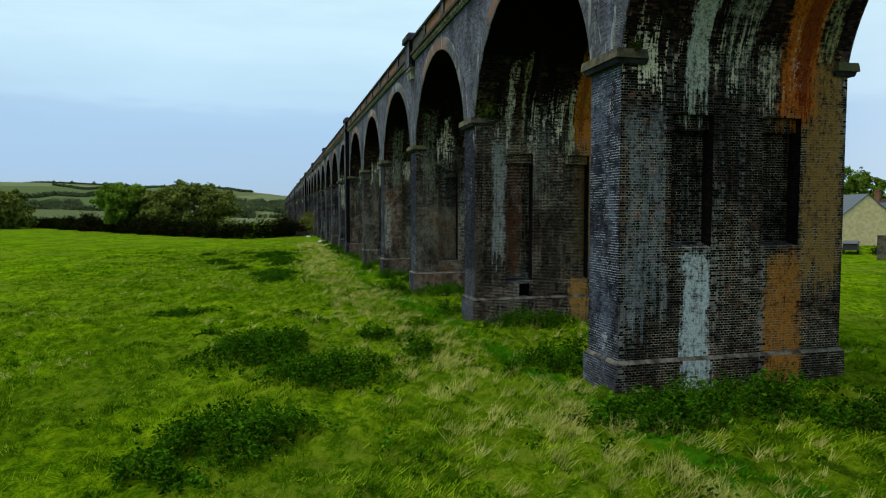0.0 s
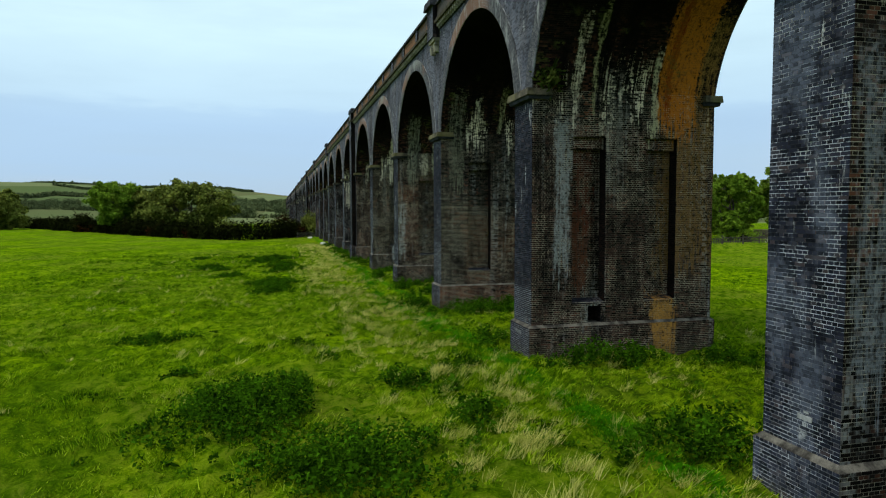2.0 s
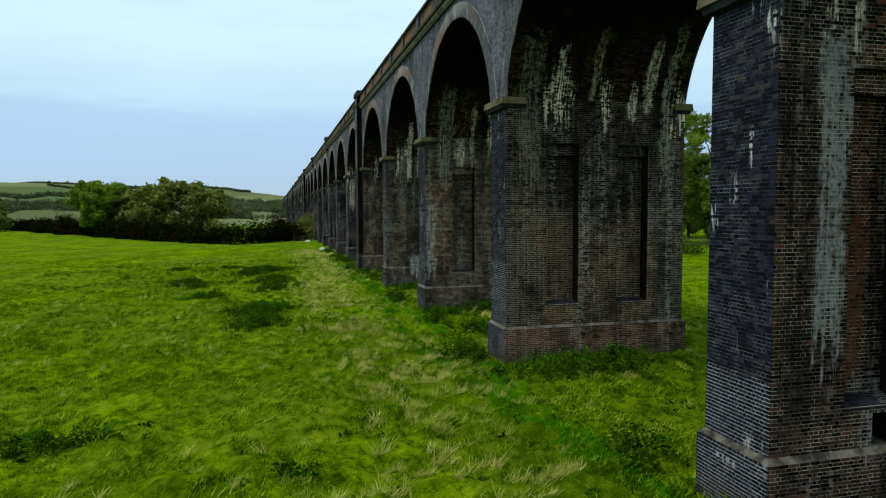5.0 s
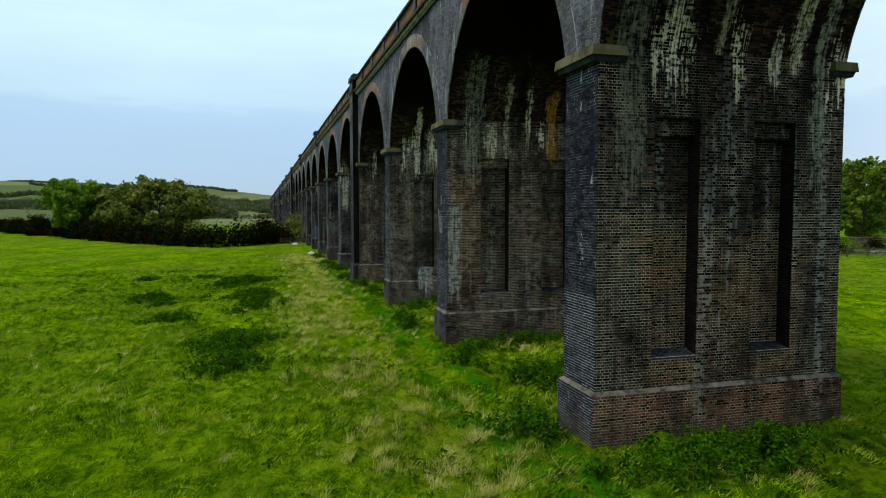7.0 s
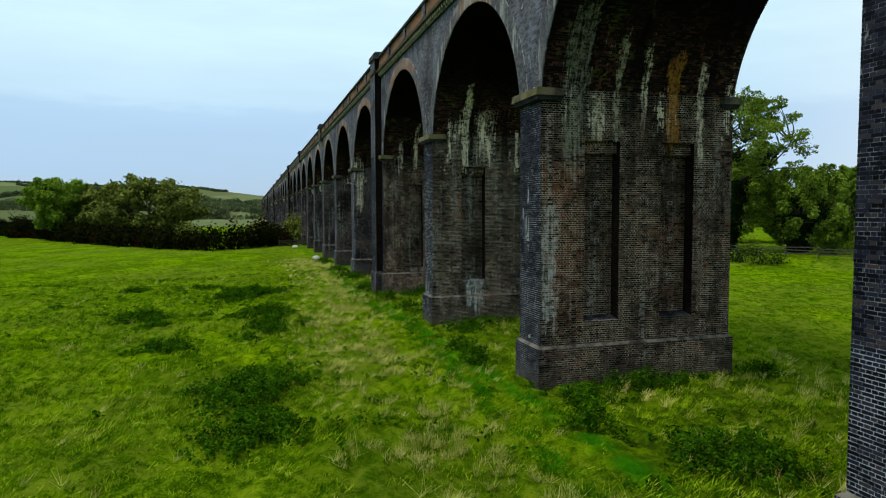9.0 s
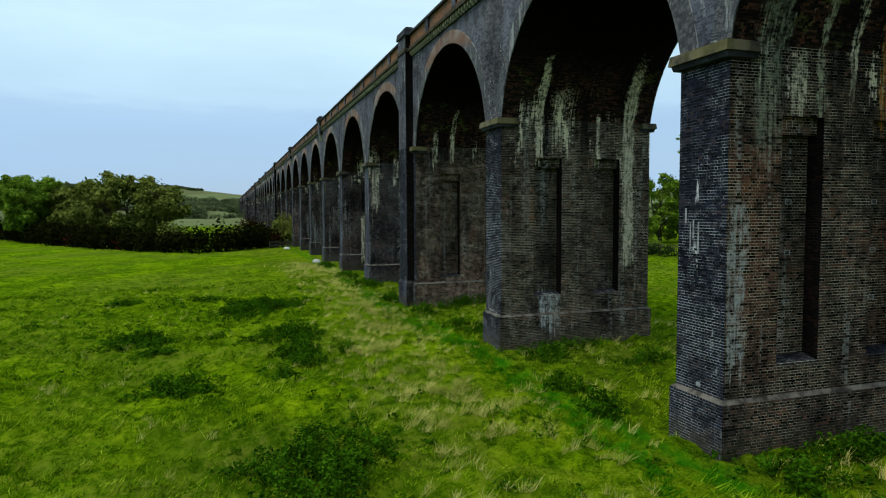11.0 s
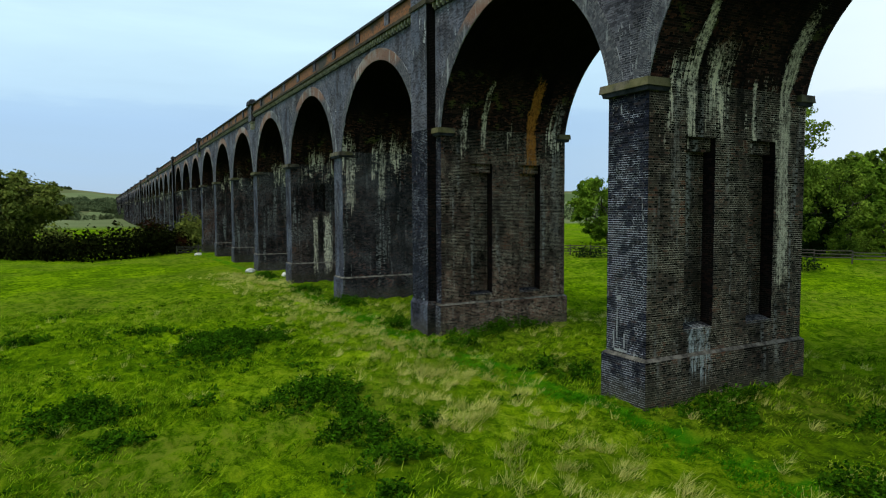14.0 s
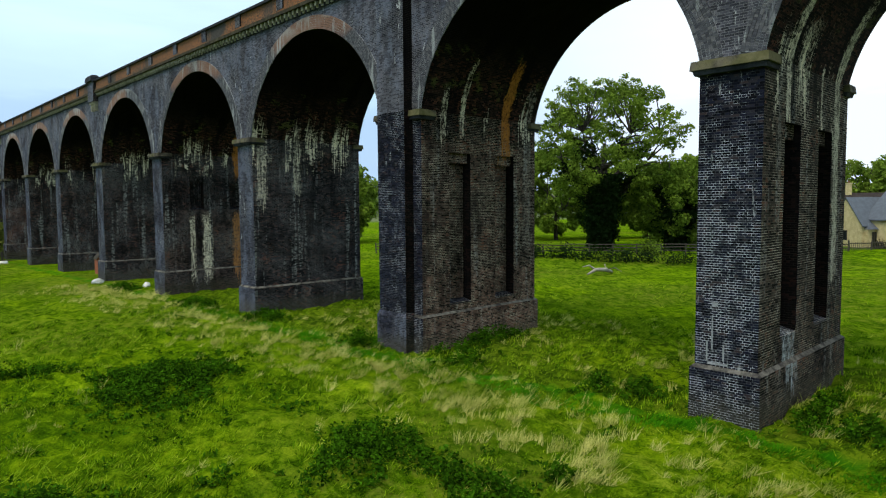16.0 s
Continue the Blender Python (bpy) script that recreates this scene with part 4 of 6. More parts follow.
def pier_bricks(i):
    """Brick faces of a pier: near end, panels and side, and its plinth."""
    t, sill, out = thick(i), SILL[i], []
    near, far = dict(u=(1, 0, 0), v=(0, 0, 1), out=(0, -1, 0)), dict(u=(0, -1, 0), v=(0, 0, 1), out=(-1, 0, 0))

    def end(xa, xb, za, zb, y):
        out.append((bond(xb - xa, zb - za + 0.002, round((za - PLINTH) / COURSE)), (xa, y, za), near))

    def side(ya, yb, za, zb, x):
        out.append((bond(yb - ya, zb - za + 0.002, round((za - PLINTH) / COURSE) + 1), (x, yb, za), far))

    if i == 1:
        end(XL, NICHE[0], PLINTH, sill, 0)
        end(NICHE[1], XR, PLINTH, sill, 0)
        end(NICHE[0], NICHE[1], NICHE[2], sill, 0)
    else:
        end(XL, XR, PLINTH, sill, 0)
    end(XL, XR, HEAD, SPRING, 0)
    for xa, xb in ((XL, PANELS[0][0]), (PANELS[0][1], PANELS[1][0]), (PANELS[1][1], XR)):
        end(xa, xb, sill, HEAD, 0)
    for xa, xb in PANELS:
        end(xa, xb, sill + COURSE, LINTEL, 0.5)
        end(xa, xb, LINTEL, HEAD, 0.22)
    low = PLINTH - 24 * COURSE
    end(XL - 0.12, XR + 0.12, low, PLINTH - COURSE, -0.12)
    if is_king(i):
        side(0, 0.55, PLINTH, SPRING, XL)
        side(2.4, t, PLINTH, SPRING, XL)
        side(0.55, 2.4, PLINTH, SPRING, XL - 0.5)
    else:
        side(0, t, PLINTH, SPRING - 5 * COURSE, XL)
    side(-0.12, t + 0.12, low, PLINTH - COURSE, XL - 0.12)
    return out


def impost(xa, xb, t, left):
    """A stone springer slab with a smaller course below it."""
    b = Build()
    o = 0.20
    b.slope(xa, xb, -o, t + o, SPRING - 0.24, SPRING + 0.02, 0.03, M_STONE)
    b.slope(xa + 0.1 * left, xb - 0.1 * (not left), -o + 0.10, t + o - 0.10, SPRING - 0.38, SPRING - 0.24, -0.04, M_COPING)
    return b.mesh("impost")


def pilaster(i):
    """The full-height buttress of a thick pier, or the short corbelled one: named pieces."""
    x0, out = XL - 0.5, []

    def piece(name):
        out.append((name, Build()))
        return out[-1][1]

    if is_king(i):
        ya, yb = 0.55, 2.4
        s = 0.004 if i == 5 else 0.0
        b = piece("pilaster")
        zs = (-1.6, SPRING, COPE - 0.1)
        for z0, z1, q, mat in ((zs[0], zs[1], s, M_MORTAR if s else M_WALL), (zs[1], zs[2], 0.0, M_WALL)):
            b.box(x0 + q, XL + 0.05, ya, yb, z0, z1, mat, "btn")
            # the near flank gets its shade from the near-black brick colour
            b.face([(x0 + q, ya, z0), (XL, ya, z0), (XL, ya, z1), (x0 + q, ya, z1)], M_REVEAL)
        b = piece("pilaster_plinth")
        b.slope(x0 - 0.1, XL, ya - 0.1, yb + 0.1, -1.6, PLINTH - 0.1, 0.01, M_WALL)
        b.slope(x0 - 0.09, XL, ya - 0.09, yb + 0.09, PLINTH - 0.1, PLINTH + 0.1, 0.09, M_WALL)
        piece("pilaster_band").box(x0 - 0.08, XL, ya - 0.08, yb + 0.08, TOP + 0.25, TOP + 0.5, M_BAND)
    else:
        mid = thick(i) / 2
        ya, yb = mid - 0.75, mid + 0.75
        piece("pilaster").box(x0 + 0.08, XL + 0.05, ya, yb, 16.35, COPE - 0.1, M_WALL)
        for k, (d, z0, z1) in enumerate(((0.34, 16.15, 16.36), (0.24, 15.95, 16.16))):
            piece("corbel_course").box(XL - d, XL + 0.02, ya + 0.08 * k + 0.06, yb - 0.08 * k - 0.06, z0, z1, M_CORBEL)
        for dy in (-0.42, 0.42):
            piece("corbel").slope(XL - 0.26, XL + 0.02, mid + dy - 0.16, mid + dy + 0.16, 15.55, 15.96, -0.05, M_CORBEL, "l")
    b = piece("pilaster_cap")
    b.slope(x0 - 0.12, XL + 0.2, ya - 0.14, yb + 0.14, COPE - 0.12, COPE + 0.30, 0.05, M_COPING)
    b.slope(x0 - 0.05, XL + 0.15, ya - 0.06, yb + 0.06, COPE + 0.29, COPE + 0.46, 0.14, M_COPING)
    return [(name, b.mesh(name)) for name, b in out]


def arc(n):
    return [A0 + (math.pi - 2 * A0) * k / n for k in range(n + 1)]


def spandrel(tl, tr, n=40):
    """Both side walls above an arch, with the deck; y = 0 at the arch's start."""
    b = Build()
    ys = [SPAN / 2 - RAD * math.cos(a) for a in arc(n)]
    zs = [ZC + RAD * math.sin(a) for a in arc(n)]
    cols = [(-tl / 2, SPRING), (0.0, SPRING)] + list(zip(ys, zs))[1:-1] + [(SPAN, SPRING), (SPAN + tr / 2, SPRING)]
    for (ya, za), (yb, zb) in zip(cols, cols[1:]):
        b.face([(XL, yb, zb), (XL, ya, za), (XL, ya, TOP + 0.5), (XL, yb, TOP + 0.5)], M_WALL)
        b.face([(XR, ya, za), (XR, yb, zb), (XR, yb, TOP + 0.5), (XR, ya, TOP + 0.5)], M_WALL)
    b.face([(XL, -tl / 2, TOP + 0.5), (XR, -tl / 2, TOP + 0.5), (XR, SPAN + tr / 2, TOP + 0.5), (XL, SPAN + tr / 2, TOP + 0.5)], M_COPING)
    return b.mesh("spandrel_wall")


def barrel(n=48):
    b = Build()
    pts = [(SPAN / 2 - RAD * math.cos(a), ZC + RAD * math.sin(a), RAD * a) for a in arc(n)]
    for (ya, za, sa), (yb, zb, sb) in zip(pts, pts[1:]):
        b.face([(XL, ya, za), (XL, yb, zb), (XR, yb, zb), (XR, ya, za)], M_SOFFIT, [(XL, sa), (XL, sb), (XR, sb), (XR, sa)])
    return b.mesh("arch_barrel")


def ring_plain(x, d, n=48, mat=None):
    b = Build()
    mat = mat or M_RING
    xi = x + 0.05 * d
    pts = [(SPAN / 2 - r * math.cos(a), ZC + r * math.sin(a)) for a in arc(n) for r in (RAD, RAD + RINGS)]
    for k in range(n):
        (ia, oa, ib, ob_) = pts[2 * k:2 * k + 4]
        q = [(x, *ib), (x, *ia), (x, *oa), (x, *ob_)]
        b.face(q if d > 0 else q[::-1], mat)
        q = [(x, *ob_), (x, *oa), (xi, *oa), (xi, *ob_)]
        b.face(q if d > 0 else q[::-1], mat)
        q = [(x, *ia), (x, *ib), (xi, *ib), (xi, *ia)]
        b.face(q if d > 0 else q[::-1], mat)
    return b.mesh("arch_ring")


def ring_bricks():
    """The six half-brick rings of an arch, brick by brick."""
    vs, fs, k = [], [], 0
    per = RINGS / 6
    for ring in range(6):
        r0, r1 = RAD + ring * per + 0.003, RAD + (ring + 1) * per - 0.009
        n = int((math.pi - 2 * A0) * (r0 + r1) / 2 / 0.0756)
        a = A0 + (math.pi - 2 * A0) * (np.arange(n) + 0.5 * (ring % 2) * 0.5) / n
        w = (math.pi - 2 * A0) / n * 0.44
        c = np.stack([np.stack([r * np.cos(a + s * w), r * np.sin(a + s * w)], 1) for r, s in ((r0, -1), (r0, 1), (r1, 1), (r1, -1))], 1)
        c += rng.uniform(-0.002, 0.002, c.shape)
        x = XL - 0.036 + rng.uniform(-0.004, 0.004, (n, 1))
        front = np.stack([np.repeat(x, 4, 1), SPAN / 2 - c[..., 0], ZC + c[..., 1]], 2)
        back = front.copy()
        back[..., 0] = XL + 0.02
        vs.append(np.concatenate([front, back], 1).reshape(-1, 3))
        fs.append(((np.arange(n) * 8)[:, None, None] + BOX_FACES[:, ::-1]).reshape(-1, 4) + k)
        k += 8 * n
    return quick_mesh("ring_brick", np.concatenate(vs), np.concatenate(fs), M_RING)


def parapet_meshes(tl, tr, x, d):
    """Wall with posts and sunk panels, its coping, and the corbelled string course below."""
    wall, cope, string = Build(), Build(), Build()
    ya, yb = -tl / 2, SPAN + tr / 2

    def bx(b, p0, p1, y0, y1, z0, z1, mat):
        xa, xb = sorted((x + d * p0, x + d * p1))
        b.box(xa, xb, y0, y1, z0, z1, mat)
    bx(string, -0.05, 0.34, ya, yb, TOP + 0.28, TOP + 0.46, M_BAND)
    bx(string, -0.05, 0.07, ya, yb, TOP - 0.04, TOP + 0.28, M_COPING)
    n = int((yb - ya) / 0.42)
    for k in range(n):
        y = ya + (k + 0.5) * (yb - ya) / n
        bx(string, 0.0, 0.24, y - 0.075, y + 0.075, TOP + 0.06, TOP + 0.28, M_CORBEL)
        bx(string, 0.0, 0.15, y - 0.075, y + 0.075, TOP - 0.03, TOP + 0.06, M_CORBEL)
    bx(wall, -0.30, 0.16, ya, yb, TOP + 0.46, COPE - 0.14, M_PARAPET)
    bx(wall, 0.16, 0.23, ya, yb, TOP + 0.46, TOP + 0.62, M_PARAPET)
    for k in range(4):
        y = ya + (yb - ya) * k / 3
        h = 0.32
        bx(wall, 0.16, 0.25, max(ya, y - h), min(yb, y + h), TOP + 0.62, COPE - 0.14, M_WALL)
    bx(cope, -0.36, 0.31, ya, yb, COPE - 0.14, COPE, M_COPING)
    return wall.mesh("parapet"), cope.mesh("coping"), string.mesh("string_course")


cache = {}


def cached(key, make):
    if key not in cache:
        cache[key] = make()
    return cache[key]


piers = {}
for i in range(FIRST, LAST + 1):
    y, t = near_y(i), thick(i)
    fine = i in SILL
    me = pier_core(i, True).mesh("pier") if fine else cached(("pier", t, i == 7), lambda: pier_core(i, False).mesh("pier"))
    piers[i] = part("pier", me, viaduct, at=(0, y, 0))
    part("impost", cached(("il", t), lambda: impost(XL - 0.28, XL + 0.75, t, True)), piers[i], "mossy gritstone impost")
    part("impost", cached(("ir", t), lambda: impost(XR - 0.55, XR + 0.28, t, False)), piers[i], "mossy gritstone impost")
    if i % 3 == 2:
        for pname, pmesh in cached(("pil", is_king(i), i == 5), lambda: pilaster(i)):
            part(pname, pmesh, piers[i])
    if i < LAST:
        tr = thick(i + 1)
        at = (0, y + t, 0)
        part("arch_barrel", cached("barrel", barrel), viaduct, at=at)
        part("spandrel_wall", cached(("sp", t, tr), lambda: spandrel(t, tr)), viaduct, at=at)
        part("arch_ring", cached("ring_r", lambda: ring_plain(XR + 0.025, -1)), viaduct, "pale worn brick arch ring", at=at)
        ring = part("arch_ring", cached(("ring_l", -1 <= i <= 6), lambda: ring_plain(XL - 0.025, 1, 48, M_RINGJOINT if -1 <= i <= 6 else M_RING)), viaduct, "pale worn brick arch ring", at=at)
        if -1 <= i <= 6:
            part("ring_brickwork", cached("ringbricks", ring_bricks), ring, kind="stuff")
        for px, pd in ((XL, -1), (XR, 1)):
            wall_me, cope_me, string_me = cached(("par", t, tr, pd), lambda: parapet_meshes(t, tr, px, pd))
            par = part("parapet", wall_me, viaduct, "rust-brown brick parapet with sunk panels", at=at)
            part("coping", cope_me, par, "sooty coping stones")
            part("string_course", string_me, par, "stone string course on small corbels")


# ---------------------------------------------------------------- plants
def tube(points, radii, sides=7):
    """A tapered bent tube through points."""
    pts = [Vector(p) for p in points]
    vs, fs = [], []
    for k, p in enumerate(pts):
        d = (pts[min(k + 1, len(pts) - 1)] - pts[max(k - 1, 0)]).normalized()
        a = d.orthogonal().normalized()
        c = d.cross(a)
        for s in range(sides):
            ang = 2 * math.pi * s / sides
            vs.append(p + (a * math.cos(ang) + c * math.sin(ang)) * radii[k])
    for k in range(len(pts) - 1):
        for s in range(sides):
            a, b = k * sides + s, k * sides + (s + 1) % sides
            fs.append((a, b, b + sides, a + sides))
    return np.array(vs), np.array(fs)


def leaf_quads(centres, size, flat=0.0, stretch=1.5, out=None):
    """Four-cornered leaves of a given size at centres, turned every way; flat leans them level, out turns them to face that way."""
    n = len(centres)
    a = rng.normal(size=(n, 3))
    a[:, 2] *= 1 - flat
    b = rng.normal(size=(n, 3))
    b[:, 2] *= 1 - flat
    if out is not None:
        up = out + rng.normal(0, 0.5, (n, 3))
        up /= np.linalg.norm(up, axis=1)[:, None]
        a -= (a * up).sum(1)[:, None] * up
        b = np.cross(up, a)
    a /= np.linalg.norm(a, axis=1)[:, None]
    b -= (a * b).sum(1)[:, None] * a
    b /= np.linalg.norm(b, axis=1)[:, None]
    s = size * rng.uniform(0.6, 1.3, n)[:, None]
    fold = np.cross(a, b) * s * 0.25
    v = np.stack([centres - a * s * stretch / 2, centres + b * s / 2 + fold, centres + a * s * stretch / 2, centres - b * s / 2 + fold], 1)
    return v.reshape(-1, 3), (np.arange(n) * 4)[:, None] + np.arange(4)


def crown_points(clumps, per, squash=0.75):
    """Leaf places spread through and over ragged clumps (x, y, z, radius), and the way each leaf faces."""
    out, ways = [], []
    for x, y, z, r in clumps:
        m = max(6, int(per * r * r))
        d = rng.normal(size=(m, 3))
        d /= np.linalg.norm(d, axis=1)[:, None]
        rad = r * np.clip(rng.normal(0.80, 0.26, m), 0.15, 1.55)
        p = d * rad[:, None]
        p[:, 2] *= squash
        out.append(p + (x, y, z))
        ways.append(d + (0, 0, 0.35))
    return np.concatenate(out), np.concatenate(ways)


def grow_tree(name, label, x, y, height, width, leaf, mat, per=40, base=0.22, clumps=46, size=0.34, trunk=None, ivy=False, lean=0.0, squash=0.7, lump=0.13):
    """A tree: tapered trunk, limbs that reach the clumps, and a ragged crown of single leaves."""
    z0 = float(ground_z(x, y)) - 0.1
    root = thing(name, label, "tree", (x, y, z0))
    tr = trunk or height * 0.022
    top = height * 0.62
    bend = [(0.0, 0.0, 0.0), (0.15 * lean, 0.05, height * 0.16), (0.5 * lean, -0.1, height * 0.36), (lean, 0.1, top)]
    chunks = [tube(bend, [tr * 1.25, tr, tr * 0.75, tr * 0.3], 9)]
    places = []
    for k in range(clumps):
        u = (k + 0.5) / clumps
        zz = base + (0.97 - base) * u ** 0.8
        prof = math.sin(math.pi * min(1.0, max(0.05, (zz - base * 0.72) / (1.06 - base * 0.72)))) ** 0.6
        ang = k * 2.39996 + rng.uniform(-0.4, 0.4)
        rr = width / 2 * prof * math.sqrt(rng.uniform(0.12, 1.0))
        r = width * lump * rng.uniform(0.65, 1.35)
        places.append((rr * math.cos(ang) + lean * zz, rr * math.sin(ang), height * zz - r * 0.4, r))
    # small sprays that break up the outline of each clump
    sprays = []
    for px, py, pz, r in places:
        for _ in range(4):
            d = Vector((px * rng.uniform(0.2, 1.0) + rng.normal(0, 2.5), py * rng.uniform(0.2, 1.0) + rng.normal(0, 2.5), rng.normal(1.0, 2.5))).normalized() * r * rng.uniform(0.85, 1.5)
            sprays.append((px + d.x, py + d.y, pz + d.z * 0.8, r * rng.uniform(0.22, 0.42)))
    limbs = []
    for k in range(8):
        ang, s = k * 2.39996 + rng.uniform(-0.3, 0.3), 0.16 + 0.045 * k
        reach, rise = width * rng.uniform(0.24, 0.40), height * rng.uniform(0.62, 0.92) if k > 2 else height * rng.uniform(0.42, 0.6)
        a = Vector((lean * s, 0, height * s))
        b = Vector((reach * math.cos(ang) + lean, reach * math.sin(ang), rise))
        m1 = a.lerp(b, 0.35) + Vector((math.cos(ang), math.sin(ang), 0)) * reach * 0.16 + Vector((rng.uniform(-0.6, 0.6), rng.uniform(-0.6, 0.6), 0))
        m2 = a.lerp(b, 0.7) + Vector((rng.uniform(-0.9, 0.9), rng.uniform(-0.9, 0.9), rng.uniform(-0.3, 0.6)))
        limbs += [m1, m1.lerp(m2, 0.5), m2, m2.lerp(b, 0.5), b]
        chunks.append(tube([a, m1, m2, b], [tr * 0.5, tr * 0.36, tr * 0.2, tr * 0.06], 7))
    for px, py, pz, r in places:
        b = Vector((px, py, pz))
        a = min(limbs, key=lambda q: (q - b).length + 2.0 * max(0.0, q.z - b.z))
        m = a.lerp(b, 0.5) + Vector((rng.uniform(-0.4, 0.4), rng.uniform(-0.4, 0.4), rng.uniform(0.0, 0.5)))
        chunks.append(tube([a, m, b], [tr * 0.16, tr * 0.1, tr * 0.03], 5))
    v, f = joined(chunks)
    part("trunk", quick_mesh("trunk", v, f, M_BARK, True), root)
    spots, ways = crown_points(places + sprays, per * 10 / max(1.0, width * 0.12) ** 2, squash)
    v, f = leaf_quads(spots, size, out=ways)
    part("crown", quick_mesh("crown", v, f, mat), root)
    if ivy:
        m = 11000
        h = rng.uniform(0.3, height * 0.44, m)
        ang = rng.uniform(0, 2 * math.pi, m)
        rad = tr * 1.3 + np.abs(rng.normal(0.3, 0.75, m)) * (0.35 + 1.7 * (h / (height * 0.5)) ** 1.3) * (0.6 + 0.5 * np.sin(3 * ang + h) ** 2)
        pts = [np.stack([rad * np.cos(ang) + lean * h / height, rad * np.sin(ang), h], 1)]
        for q in range(0, len(limbs), 5):
            line = np.array([limbs[q + k] for k in range(4)])
            u = rng.uniform(0, 2.6, 420)
            pts.append(np.stack([np.interp(u, range(4), line[:, k]) for k in range(3)], 1) + rng.normal(0, 0.32, (420, 3)))
        v, f = leaf_quads(np.concatenate(pts), 0.26)
        part("ivy", quick_mesh("ivy", v, f, M_IVY), root, "dark ivy clothing the trunk")
    return root


def shrub(name, label, category, x, y, w, h, mat, size=0.2, per=60, d=None, group=""):
    """A rounded bush of uneven clumps of leaves with short stems."""
    z0 = float(ground_z(x, y)) - 0.05
    d = d or w
    cl, stems = [], []
    n = max(5, int(7 + w * 1.2))
    for k in range(n):
        a, r = k * 2.4 + rng.uniform(-0.3, 0.3), math.sqrt((k + 0.5) / n)
        cr = h * rng.uniform(0.26, 0.42)
        px, py = r * (w / 2 - cr * 0.6) * math.cos(a), r * (d / 2 - cr * 0.6) * math.sin(a)
        pz = max(cr * 0.7, (h - cr) * (1 - 0.6 * r * r) * rng.uniform(0.75, 1.05))
        cl.append((px, py, pz, cr))
        cl.append((px * 1.05, py * 1.05, pz * 0.45, cr))
        stems.append(tube([(px * 0.2, py * 0.2, 0), (px * 0.7, py * 0.7, pz * 0.6), (px, py, pz)], [0.06, 0.04, 0.015], 5))
    root = thing(name, label, category, (x, y, z0), group)
    spots, ways = crown_points(cl, per, 0.9)
    v, f = leaf_quads(spots, size, out=ways)
    part("foliage", quick_mesh("foliage", v, f, mat), root)
    v, f = joined(stems)
    part("stems", quick_mesh("stems", v, f, M_BARK), root)
    return root


def hedge(name, label, line, height, wide, mat, size, per, step=2.2, gaps=()):
    """A hedge along a line of places: ragged clumps from the ground up, with an uneven top."""
    cl = []
    for (xa, ya), (xb, yb) in zip(line, line[1:]):
        run = math.hypot(xb - xa, yb - ya)
        n = max(1, int(run / step))
        for k in range(n):
            s = (k + rng.uniform(0, 1)) / n
            x, y = xa + (xb - xa) * s, ya + (yb - ya) * s
            h = height * rng.uniform(0.7, 1.15)
            g = float(ground_z(x, y))
            for lift in (0.22, 0.5, 0.8):
                r = wide * rng.uniform(0.42, 0.66) * (1.15 - 0.45 * lift)
                cl.append((x + rng.uniform(-0.35, 0.35) * wide, y + rng.uniform(-0.35, 0.35) * wide, g + max(r * 0.5, h * lift), r))
    spots, ways = crown_points(cl, per, 0.95)
    v, f = leaf_quads(spots, size, out=ways)
    return thing(name, label, "hedge", kind="stuff", me=quick_mesh(name, v, f, mat))


# field hedge across the pasture
HEDGE = [(7.0, 175.0), (0.0, 167.0), (-7.0, 163.0), (-16.0, 172.0), (-27.0, 187.0), (-40.0, 210.0), (-52.0, 234.0), (-70.0, 266.0), (-88.0, 296.0), (-125.0, 345.0), (-170.0, 400.0)]
hedge("hedge", "tall dark hawthorn hedge across the pasture", HEDGE, 3.7, 3.8, M_HEDGE, 0.40, 28.0, 1.7)
hedge("hedge", "low olive bushes along the hedge top", [(11, 186), (5, 182), (-4, 172)], 4.0, 3.6, M_WILLOW, 0.4, 24.0, 2.2)
grow_tree("willow_tree", "broad grey-green willow behind a hedge", -24.0, 212.0, 15.0, 23.5, 0.5, M_WILLOW, 40, 0.08, 52, 0.60, 0.5, squash=0.75, lump=0.092)
grow_tree("willow_tree", "grey-green willow at the field edge", -36.0, 224.0, 13.4, 16.0, 0.5, M_WILLOW, 38, 0.08, 40, 0.56, 0.5, squash=0.75, lump=0.10)
grow_tree("field_tree", "bright green maple standing in a hedge", -46.5, 224.0, 15.8, 14.5, 0.5, M_BRIGHT, 30, 0.2, 44, 0.5, 0.35, lump=0.11)
grow_tree("willow_tree", "grey-green willow in a far hedge", -106.0, 292.0, 15.0, 22.0, 0.5, M_WILLOW, 28, 0.08, 46, 0.8, 0.45)
for k, (x, y, h, w) in enumerate(((-62, 246, 7.5, 6), (-74, 268, 6.0, 7), (-12, 176, 6.0, 6), (2, 178, 6.5, 6), (9, 184, 7.0, 5))):
    shrub("hawthorn_bush", "dark hawthorn bush beside the hedge", "bush", x, y, w, h, (M_HEDGE, M_HEDGE, M_WILLOW, M_HEDGE, M_WILLOW)[k], 0.4, 22, group="bushes by the hedge")

